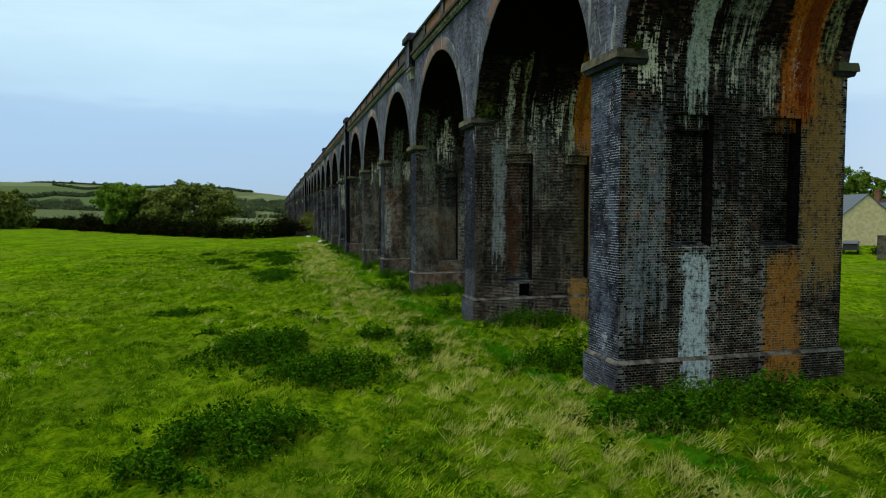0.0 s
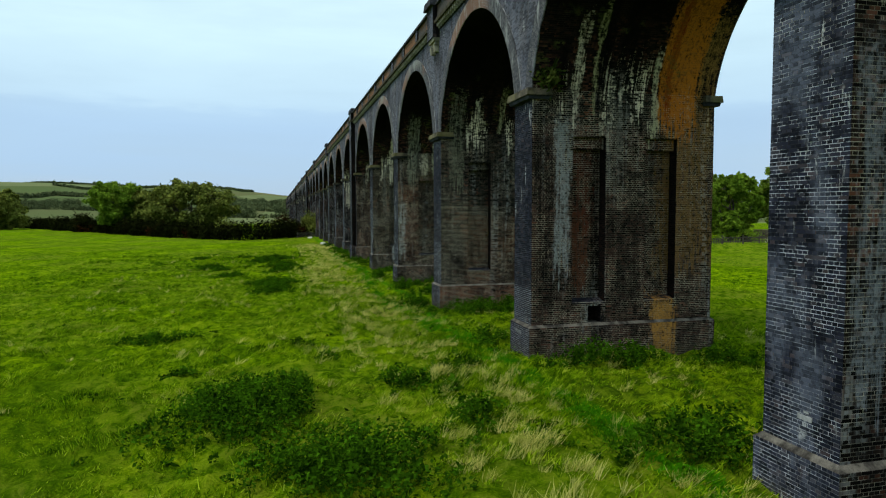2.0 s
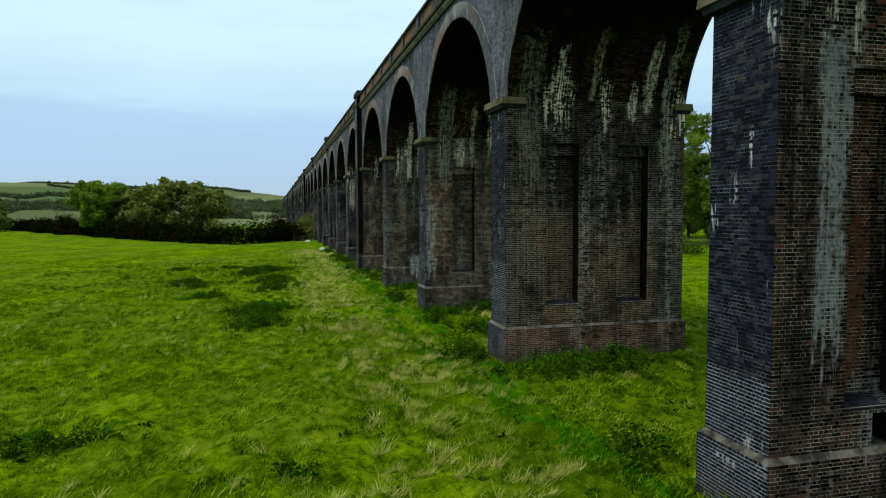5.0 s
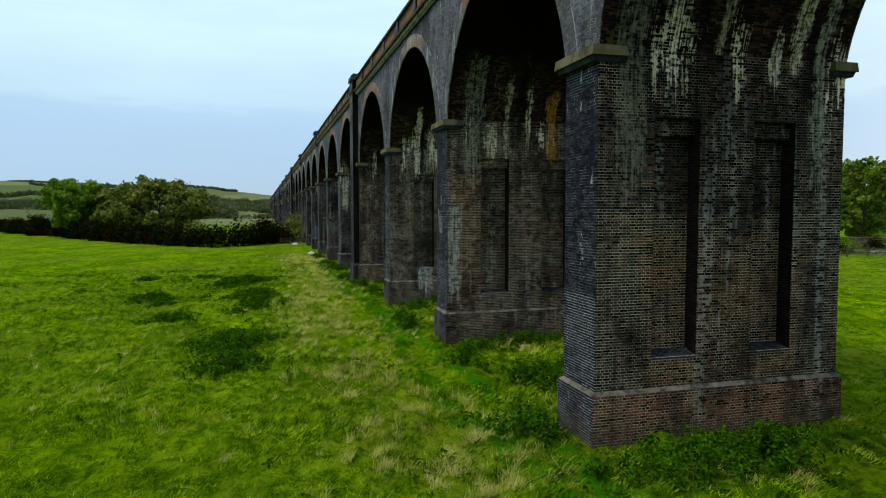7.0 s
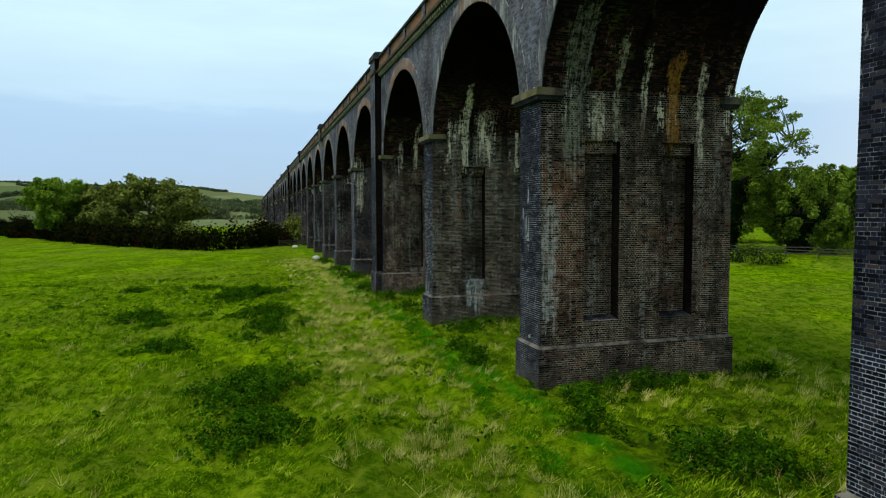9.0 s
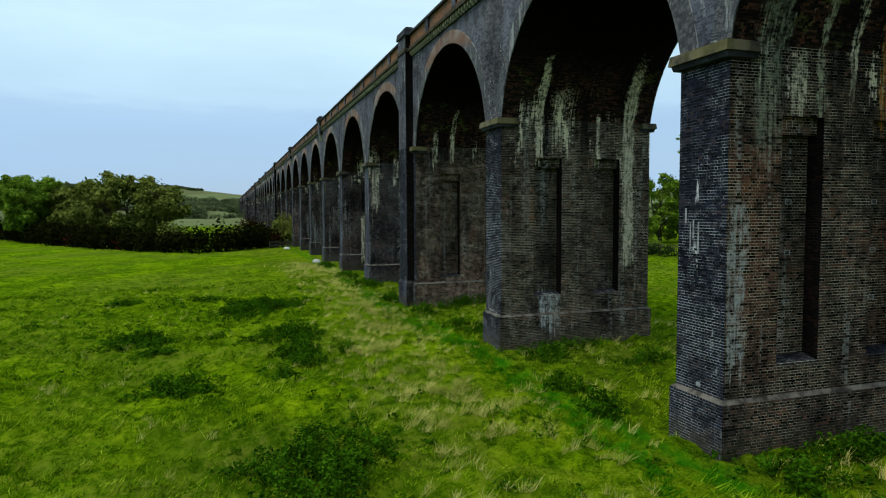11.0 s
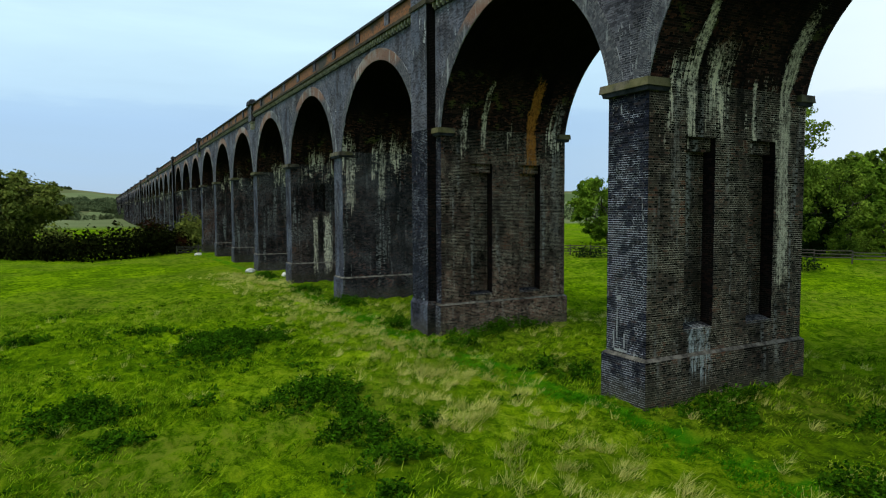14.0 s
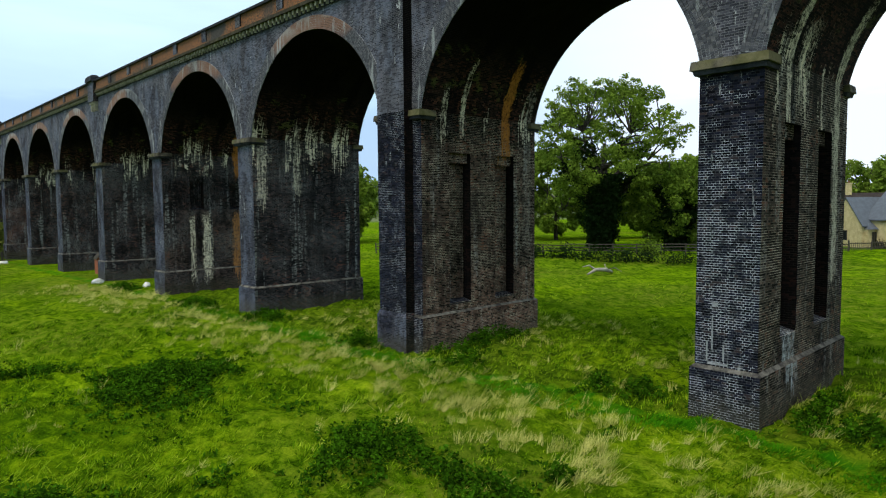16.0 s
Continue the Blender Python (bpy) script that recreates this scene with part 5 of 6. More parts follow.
# ash and garden trees beyond the arches
grow_tree("ash_tree", "tall ivy-clad ash with open airy crown", 59.6, 110.9, 21.0, 17.6, 0.4, M_ASH, 62, 0.34, 120, 0.23, 0.75, True, 0.9, 0.62, 0.060)
grow_tree("ash_tree", "ash with drooping light green foliage", 65.0, 104.0, 10.8, 11.5, 0.4, M_ASH, 46, 0.16, 62, 0.24, 0.4, True, 0.6, 0.9, 0.075)
for x, y, h, w, mat in ((96.0, 114.5, 14.0, 10.5, M_ASH), (115.5, 125.5, 13.5, 12, M_ASH), (79, 108, 11.5, 9.5, M_BRIGHT), (90, 121, 12, 12, M_ASH), (108, 128, 14.5, 13, M_ASH),
                        (130.8, 121.2, 13.0, 10.5, M_ASH), (80, 142, 13, 13, M_ASH), (66, 138, 11, 12, M_BRIGHT), (54, 156, 13, 14, M_ASH), (42, 168, 14, 14, M_ASH), (30, 186, 13, 15, M_ASH),
                        (136, 100, 14, 14, M_ASH), (128, 94, 12.5, 12, M_ASH), (104, 78, 12.5, 11, M_ASH), (113, 66, 13, 12, M_ASH), (132, 130, 16, 15, M_BRIGHT), (71, 99, 4.8, 4.2, M_BRIGHT), (78, 131, 15.5, 13, M_ASH), (87, 128, 12.5, 12, M_ASH)):
    grow_tree("garden_tree", "leafy green tree behind the gardens", x, y, h, w, 0.4, mat, 22, 0.12, 50, 0.40, 0.3, lump=0.085)
hedge("scrub_bank", "shaded bank of brambles under the trees", [(43, 118), (47, 112.5), (50.8, 105), (56, 98.6)], 0.75, 1.9, M_IVY, 0.16, 90.0, 1.1)


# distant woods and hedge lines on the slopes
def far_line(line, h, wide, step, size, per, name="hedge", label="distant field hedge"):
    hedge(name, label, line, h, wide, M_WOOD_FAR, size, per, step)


def polar(az, r):
    return (-r * math.sin(radians(az)), 60 + r * math.cos(radians(az)))


for r, a0, a1, h in ((400, 6, 24, 3.0), (520, -3, 14, 3.5), (800, -4, 25, 6.0), (1150, -4, 10, 9.0), (1300, 12, 26, 7.0), (1750, 2, 17, 5.0), (2300, -6, 27, 5.0)):
    n = 14
    far_line([polar(a0 + (a1 - a0) * k / n, r * (1 + 0.05 * math.sin(k * 1.7 + r))) for k in range(n + 1)], h, h * 0.9, max(3.5, h * 0.8), r * 0.0014 + 0.45, 2.8)
for az, r, w in ((-1.5, 700, 60), (1.5, 900, 80), (5.0, 1000, 60), (18, 900, 90), (22, 760, 60), (-2.5, 500, 40), (3.8, 520, 30)):
    x, y = polar(az, r)
    far_line([(x + rng.uniform(-w, w) / 2, y + rng.uniform(-w, w) / 2) for _ in range(9)], 9.0, 8.0, 5.5, 1.3, 3.2, "woodland", "small dark wood on a far slope")
for k in range(26):
    x, y = polar(-4 + k * 1.15 + rng.uniform(-0.4, 0.4), 2290)
    far_line([(x, y), (x + 12, y)], 10.0, 9.0, 7.0, 2.0, 4.0, "ridge_tree", "lone tree on the skyline ridge")
for a0, a1, r, h in ((-75, -30, 420, 9), (-88, -40, 700, 12), (-30, -6, 480, 9)):
    far_line([polar(a0 + (a1 - a0) * k / 16, r) for k in range(17)], h, h, 7.0, 1.5, 2.0)


# ---------------------------------------------------------------- grasses
def clear_of_piers(x, y):
    ok = np.ones(len(x), bool)
    for i in range(-1, 12):
        ok &= ~((x > XL - 0.2) & (x < XR + 0.2) & (y > near_y(i) - 0.18) & (y < near_y(i) + thick(i) + 0.2))
    return ok


def blades(x, y, per, h, w, lean, clump):
    """Grass tufts: flat tapering blades that fan out from each place."""
    n = len(x)
    px, py = np.repeat(x, per) + rng.normal(0, clump, n * per), np.repeat(y, per) + rng.normal(0, clump, n * per)
    hh = np.repeat(h, per) * rng.uniform(0.6, 1.25, n * per)
    laid = -0.6 + 1.3 * turf_noise(px, py, 0.35)
    ang = np.where(rng.random(n * per) < 0.72, laid + rng.normal(0, 0.4, n * per), rng.uniform(0, 2 * math.pi, n * per))
    le = np.abs(rng.normal(lean, lean * 0.6, n * per)) * hh
    face = rng.uniform(0, 2 * math.pi, n * per)
    bx, by = np.cos(face) * w / 2, np.sin(face) * w / 2
    pz = ground_z(px, py) - 0.03
    ty, tx = py + np.sin(ang) * le, px + np.cos(ang) * le
    k = 0.3
    v = np.stack([np.stack([px - bx, py - by, pz], 1), np.stack([px + bx, py + by, pz], 1), np.stack([tx + bx * k, ty + by * k, pz + hh], 1), np.stack([tx - bx * k, ty - by * k, pz + hh], 1)], 1)
    return v.reshape(-1, 3), (np.arange(n * per) * 4)[:, None] + np.arange(4)


def lumpy(x, y, s, seed=0.0):
    return np.sin(x * s + 1.7 * np.sin(y * s * 0.7 + seed)) * np.sin(y * s * 1.1 + 1.3 * np.sin(x * s * 0.9 + 2 * seed))


def sow(n, x0, x1, y0, y1):
    x, y = rng.uniform(x0, x1, n), rng.uniform(y0, y1, n)
    ok = clear_of_piers(x, y)
    return x[ok], y[ok]


def tussocks(name, label, x, y, per, h, w, lean, clump, mat):
    v, f = blades(x, y, per, h, w, lean, clump)
    return thing(name, label, "grass", kind="stuff", me=quick_mesh(name, v, f, mat))


x, y = np.concatenate([sow(54000, -16, 24, 9, 60), sow(42000, -22, 24, 60, 110), sow(5000, -50, -16, 20, 130), sow(4000, 22, 55, 20, 110)], 1)
keep = rng.random(len(x)) < 0.45 + 0.75 * turf_noise(x, y, 0.8) + 0.5 * turf_noise(x, y, 1.7) + 0.2 * turf_noise(x, y, 0.25)
x, y = x[keep], y[keep]
tussocks("grass_tufts", "rough green pasture grass in low tussocks", x, y, 9, 0.08 + 0.10 * np.clip(turf_noise(x, y, 0.7) + 0.5, 0, 2), 0.031, 0.95, 0.12, M_GRASS)

# a narrow trodden line of short, vivid grass beside the piers
x, y = sow(44000, 5.5, 11.0, 9, 110)
trod = np.interp(y, [9, 14, 20, 30, 34, 41, 50, 58.7, 70, 75, 80, 95, 110], [9.8, 9.3, 8.6, 9.0, 8.7, 7.8, 7.2, 7.3, 8.1, 8.9, 7.6, 8.0, 8.4])
keep = np.abs(x - trod + 0.3 * turf_noise(x, y, 0.8)) < 0.44 + 0.26 * turf_noise(x, y, 0.3)
keep &= rng.random(len(x)) < 0.55 + 0.6 * turf_noise(x, y, 1.3)
x, y = x[keep], y[keep]
tussocks("lush_grass", "short vivid green grass along a trodden line", x, y, 11, np.full(len(x), 0.10), 0.042, 0.7, 0.13, M_LUSH)

x, y = sow(34000, 0.0, 12.0, 8, 130)
drift = np.interp(y, [10, 20, 37, 45, 58, 70, 84, 110], [7.4, 6.6, 4.6, 6.0, 5.2, 4.9, 5.9, 6.6])
m = np.exp(-((x - drift) / 2.1) ** 2) * np.clip(0.05 + 0.35 * turf_noise(x, y, 0.5) + 1.2 * turf_noise(x, y, 1.7), 0.01, 0.85)
x2, y2 = sow(5000, 10, 22, 8, 100)
m2 = 0.8 * np.clip(0.1 + 0.6 * turf_noise(x2, y2, 0.4) + 0.8 * turf_noise(x2, y2, 1.5), 0, 1)
x3, y3 = sow(5000, -14, 1, 14, 105)
m3 = 0.25 * np.clip(turf_noise(x3, y3, 0.4), 0, 1)
x, y, m = np.concatenate([x, x2, x3]), np.concatenate([y, y2, y3]), np.concatenate([m, m2, m3])
keep = rng.random(len(x)) < m
x, y = x[keep], y[keep]
tussocks("dry_grass", "seeding grass bleached pale in drifts", x, y, 22, 0.16 + 0.20 * rng.random(len(x)), 0.014, 0.7, 0.06, M_STRAW)


def nettles(x, y, w, d, h=0.8, turn=0.0):
    """A patch of nettles: crowded stems with pairs of pointed leaves."""
    n = int(w * d * 18)
    a, r = rng.uniform(0, 2 * math.pi, n), np.sqrt(rng.random(n)) * rng.uniform(0.7, 1.15, n)
    lobe = 1 + 0.28 * np.sin(2 * a + x) + 0.22 * np.sin(3 * a + 2 * y) + 0.15 * np.sin(5 * a + x * y)
    stray = np.where(rng.random(n) < 0.16, rng.uniform(1.0, 1.7, n), 1.0)
    r = r * lobe * stray
    px, py = x + r * w / 2 * np.cos(a), y + r * d / 2 * np.sin(a)
    ok = clear_of_piers(px, py)
    px, py, r = px[ok], py[ok], r[ok]
    hh = h * rng.uniform(0.55, 1.2, len(px)) * np.clip(1.1 - 0.5 * r ** 2, 0.35, 1.1)
    k = 17
    lv = np.tile(np.linspace(0.2, 1.0, k), len(px))
    sx, sy, sh = np.repeat(px, k), np.repeat(py, k), np.repeat(hh, k)
    lx, ly = rng.normal(0, 0.08, len(sx)), rng.normal(0, 0.08, len(sx))
    c = np.stack([sx + lx, sy + ly, ground_z(sx, sy) + lv * sh], 1)
    v, f = leaf_quads(c, 0.076, 0.35, 1.7)
    return thing("nettle_patch", "dense dark green nettle patch in the pasture", "nettles", group="nettle patches", kind="stuff", me=quick_mesh("nettle_patch", v, f, M_NETTLE))


for x, y, w, d, h in ((-0.4, 27.2, 4.2, 5.6, 0.8), (2.0, 22.0, 3.7, 4.2, 0.85), (-0.9, 16.1, 4.4, 3.4, 0.8), (5.5, 24.8, 1.5, 1.6, 0.7), (9.8, 21.0, 3.4, 2.4, 0.95), (9.3, 14.8, 3.4, 2.4, 0.6), (12.2, 15.3, 7.0, 2.2, 0.85),
                      (15.5, 13.2, 5.0, 2.2, 0.7), (4.3, 29.1, 2.0, 1.5, 0.6), (6.8, 30.9, 2.1, 1.0, 0.5), (-2.6, 14.8, 1.4, 1.0, 0.5), (16.5, 29.0, 3.2, 1.2, 0.6), (12.2, 30.0, 5.5, 1.5, 0.75), (9.4, 35.4, 1.6, 1.9, 0.7),
                      (-5.0, 40.7, 3.4, 1.6, 0.3), (2.2, 33.4, 0.9, 0.6, 0.4), (0.1, 58.1, 3.0, 3.6, 0.5), (1.3, 36.1, 1.2, 0.7, 0.35), (5.7, 28.0, 0.9, 0.6, 0.4), (8.4, 47.0, 1.7, 2.2, 0.8), (9.3, 55.3, 1.8, 1.6, 0.8),
                      (0.0, 62.6, 3.6, 5.4, 0.6), (-6.4, 82.4, 3.4, 2.4, 0.4), (1.1, 76.7, 1.2, 4.6, 0.5), (-3.7, 71.6, 2.5, 1.6, 0.4), (10.6, 57.9, 1.7, 1.6, 0.6), (11.5, 52.2, 3.8, 3.2, 0.7), (9.3, 66.9, 1.3, 1.6, 0.6),
                      (12.4, 43.6, 7.4, 2.0, 0.8), (18.6, 59.2, 2.2, 1.2, 0.6), (-0.1, 91.4, 5.6, 6.0, 0.5), (0.7, 80.4, 3.2, 3.6, 0.6), (0.9, 73.8, 2.1, 1.1, 0.6), (-4.0, 73.1, 2.2, 1.6, 0.5), (-6.5, 83.5, 2.6, 1.8, 0.5),
                      (0.2, 76.4, 1.5, 1.2, 0.4), (-0.1, 71.7, 1.2, 1.1, 0.4), (-9.2, 97.8, 2.8, 1.4, 0.4), (3.0, 76.0, 1.0, 1.0, 0.5), (9.5, 79.1, 1.4, 1.2, 0.6), (10.4, 77.9, 1.6, 1.4, 0.6), (-5.4, 79.4, 1.6, 2.2, 0.3),
                      (-3.5, 96.9, 4.2, 1.0, 0.4), (-2.6, 81.8, 0.8, 0.7, 0.3), (14.5, 69.4, 2.0, 1.2, 0.5), (11.0, 71.8, 2.4, 1.2, 0.6), (9.2, 85.2, 1.6, 1.4, 0.6), (12.5, 73.2, 5.0, 0.8, 0.5), (13.0, 87.4, 6.0, 1.2, 0.6),
                      (13.5, 58.9, 6.0, 1.0, 0.5), (-3.0, 33.0, 1.4, 0.8, 0.35), (9.2, 101.0, 2.2, 2.4, 0.6), (9.0, 64.0, 1.2, 2.2, 0.5), (8.9, 91.5, 1.4, 3.0, 0.6), (9.0, 110.0, 1.8, 5.0, 0.5), (8.9, 124.0, 1.8, 4.0, 0.5)):
    nettles(x, y, w, d, h)


# docks and thistles dotted through the turf
x, y = sow(9000, -20, 22, 10, 110)
keep = rng.random(len(x)) < np.clip(turf_noise(x, y, 0.16) * 0.5 + turf_noise(x, y, 0.6) * 0.5 - 0.02, 0, 0.5)
x, y = x[keep], y[keep]
k = 16
h = np.repeat(rng.uniform(0.12, 0.34, len(x)), k)
sx, sy = np.repeat(x, k) + rng.normal(0, 0.11, len(x) * k), np.repeat(y, k) + rng.normal(0, 0.11, len(x) * k)
v, f = leaf_quads(np.stack([sx, sy, ground_z(sx, sy) + h * rng.random(len(sx))], 1), 0.075, 0.35, 1.9)
thing("pasture_weeds", "dark green docks and thistles dotted in the grass", "weeds", kind="stuff", me=quick_mesh("pasture_weeds", v, f, M_NETTLE))


def fern(x, y, z, r, label="tuft of weeds rooted in the brickwork"):
    c = rng.normal(0, r * 0.45, (240, 3)) + (x, y, z)
    v, f = leaf_quads(c, r * 0.22, 0.2, 2.4)
    return thing("wall_fern", label, "weed", group="weeds on the viaduct", kind="stuff", me=quick_mesh("wall_fern", v, f, M_FERN))


fern(10.45, near_y(1) - 0.22, SPRING + 0.45, 0.55)
fern(10.2, near_y(0) - 0.15, SPRING + 0.1, 0.2)


# ---------------------------------------------------------------- beyond the arches
def fence(points, name="timber_fence", label="weathered post-and-rail timber fence by the pasture", rails=(0.45, 0.8, 1.12), gap=2.2, pickets=False):
    root = thing(name, label, "fence")
    post = Build()
    post.slope(-0.07, 0.07, -0.07, 0.07, -0.4, 1.25, 0.012, M_TIMBER)
    post_me = post.mesh("post")
    for (xa, ya), (xb, yb) in zip(points, points[1:]):
        run = math.hypot(xb - xa, yb - ya)
        n = max(1, int(run / gap))
        yaw = math.atan2(yb - ya, xb - xa)
        rail_b = Build()
        rail_b.slope(0, run / n, -0.025, 0.025, -0.05, 0.05, 0.006, M_TIMBER, "nf")
        rail_me = rail_b.mesh("rail")
        pk = Build()
        if pickets:
            for q in range(12):
                u = (q + 0.5) * run / n / 12
                pk.slope(u - 0.045, u + 0.045, -0.05, -0.028, 0.08, 1.0 + 0.06 * math.sin(q * 2.1), 0.02, M_TIMBER, "lr")
            pk_me = pk.mesh("pickets")
        for k in range(n):
            x, y = xa + (xb - xa) * k / n, ya + (yb - ya) * k / n
            z = float(ground_z(x, y))
            p = part("post", post_me, root, at=(x, y, z))
            p.rotation_euler = (rng.uniform(-0.05, 0.05), rng.uniform(-0.05, 0.05), yaw)
            for h in rails:
                r = part("rail", rail_me, root, at=(x, y, z + h + rng.uniform(-0.03, 0.03)))
                r.rotation_euler = (0, rng.uniform(-0.02, 0.02), yaw)
            if pickets:
                r = part("pickets", pk_me, root, at=(x, y, z))
                r.rotation_euler = (0, 0, yaw)
    return root


fence([(40, 130), (46, 119), (50, 112.3), (54.4, 106), (59, 99.8), (63, 94.5)], gap=2.4)
fence([(63, 94.5), (68, 91.7), (72, 89.8), (77, 86.5), (86, 79), (94, 70)], "garden_fence", "low picket fence between pasture and gardens", (0.35, 0.85), 2.0, True)


def dead_log():
    root = thing("fallen_branch", "bleached fallen branch lying in the grass", "dead wood", (43.8, 100.7, float(ground_z(43.8, 100.7))))
    chunks = [tube([(-2.2, 0.1, 0.25), (-1.0, 0.0, 0.6), (0.4, -0.2, 0.5), (1.8, 0.1, 0.2), (2.6, 0.4, 0.1)], [0.08, 0.16, 0.2, 0.16, 0.06])]
    for a, b, c in (((-1.0, 0, 0.6), (-1.5, 0.4, 1.0), (-2.3, 0.6, 0.9)), ((0.3, -0.2, 0.5), (0.9, -0.8, 0.7), (1.6, -1.2, 0.3)), ((0.9, 0, 0.4), (1.3, 0.5, 0.9), (2.0, 0.8, 0.8)), ((-0.4, 0, 0.55), (-0.2, 0.6, 0.6), (0.3, 1.2, 0.2))):
        chunks.append(tube([a, b, c], [0.11, 0.07, 0.02]))
    v, f = joined(chunks)
    part("branch", quick_mesh("branch", v, f, M_DEADWOOD, True), root)


dead_log()


def boulder(x, y, w, d, h, turn):
    bm = bmesh.new()
    bmesh.ops.create_icosphere(bm, subdivisions=3, radius=1.0)
    for v in bm.verts:
        k = 1 + 0.28 * noise.noise(v.co * 1.4 + Vector((x, y, 0))) + 0.08 * noise.noise(v.co * 5)
        v.co = Vector((v.co.x * w / 2 * k, v.co.y * d / 2 * k, max(-0.25, v.co.z * k) * h))
    me = bpy.data.meshes.new("stone_block")
    bm.to_mesh(me)
    bm.free()
    me.materials.append(M_WOOL)
    return thing("stone_block", "pale worn stone block lying in the pasture", "stone", (x, y, float(ground_z(x, y)) + 0.05), "stone blocks", turn=turn, me=me)


boulder(8.5, 129.6, 1.1, 0.6, 0.34, 20)
boulder(10.9, 124.6, 1.4, 0.6, 0.30, 70)
boulder(7.9, 166.0, 1.1, 0.6, 0.35, 10)


def field_gate(x, y, turn):
    root = thing("field_gate", "grey timber gate between hedge and viaduct", "gate", (x, y, float(ground_z(x, y))), turn=turn)
    for px in (0.0, 3.4):
        b = Build()
        b.slope(px - 0.09, px + 0.09, -0.09, 0.09, -0.3, 1.4, 0.02, M_TIMBER)
        part("gate_post", b, root)
    for h in (0.25, 0.5, 0.75, 1.0, 1.2):
        b = Build()
        b.box(0.12, 3.28, -0.03, 0.03, h - 0.045, h + 0.045, M_TIMBER)
        part("bar", b, root)
    v, f = tube([(0.15, -0.05, 0.25), (3.2, -0.05, 1.2)], [0.04, 0.04], 4)
    part("brace", quick_mesh("brace", v, f, M_TIMBER), root)


field_gate(5.0, 168.5, 10)
field_gate(8.2, 168.8, -6)


def feed_hut(x, y):
    root = thing("small_hut", "small rust-red shed leaning beside a pier", "shed", (x, y, float(ground_z(x, y)) - 0.1))
    b = Build()
    b.box(-0.35, 0.35, -0.5, 0.5, 0, 1.8, M_ORANGE)
    part("wall", b, root)
    b = Build()
    b.face([(-0.48, -0.6, 1.7), (0, -0.6, 2.3), (0, 0.6, 2.3), (-0.48, 0.6, 1.7)], M_BARK)
    b.face([(0, -0.6, 2.3), (0.48, -0.6, 1.7), (0.48, 0.6, 1.7), (0, 0.6, 2.3)], M_BARK)
    b.face([(-0.48, -0.6, 1.65), (-0.48, 0.6, 1.65), (0, 0.6, 2.25), (0, -0.6, 2.25)], M_BARK)
    b.face([(0, -0.6, 2.25), (0, 0.6, 2.25), (0.48, 0.6, 1.65), (0.48, -0.6, 1.65)], M_BARK)
    part("roof", b, root)


feed_hut(12.0, 141.0)


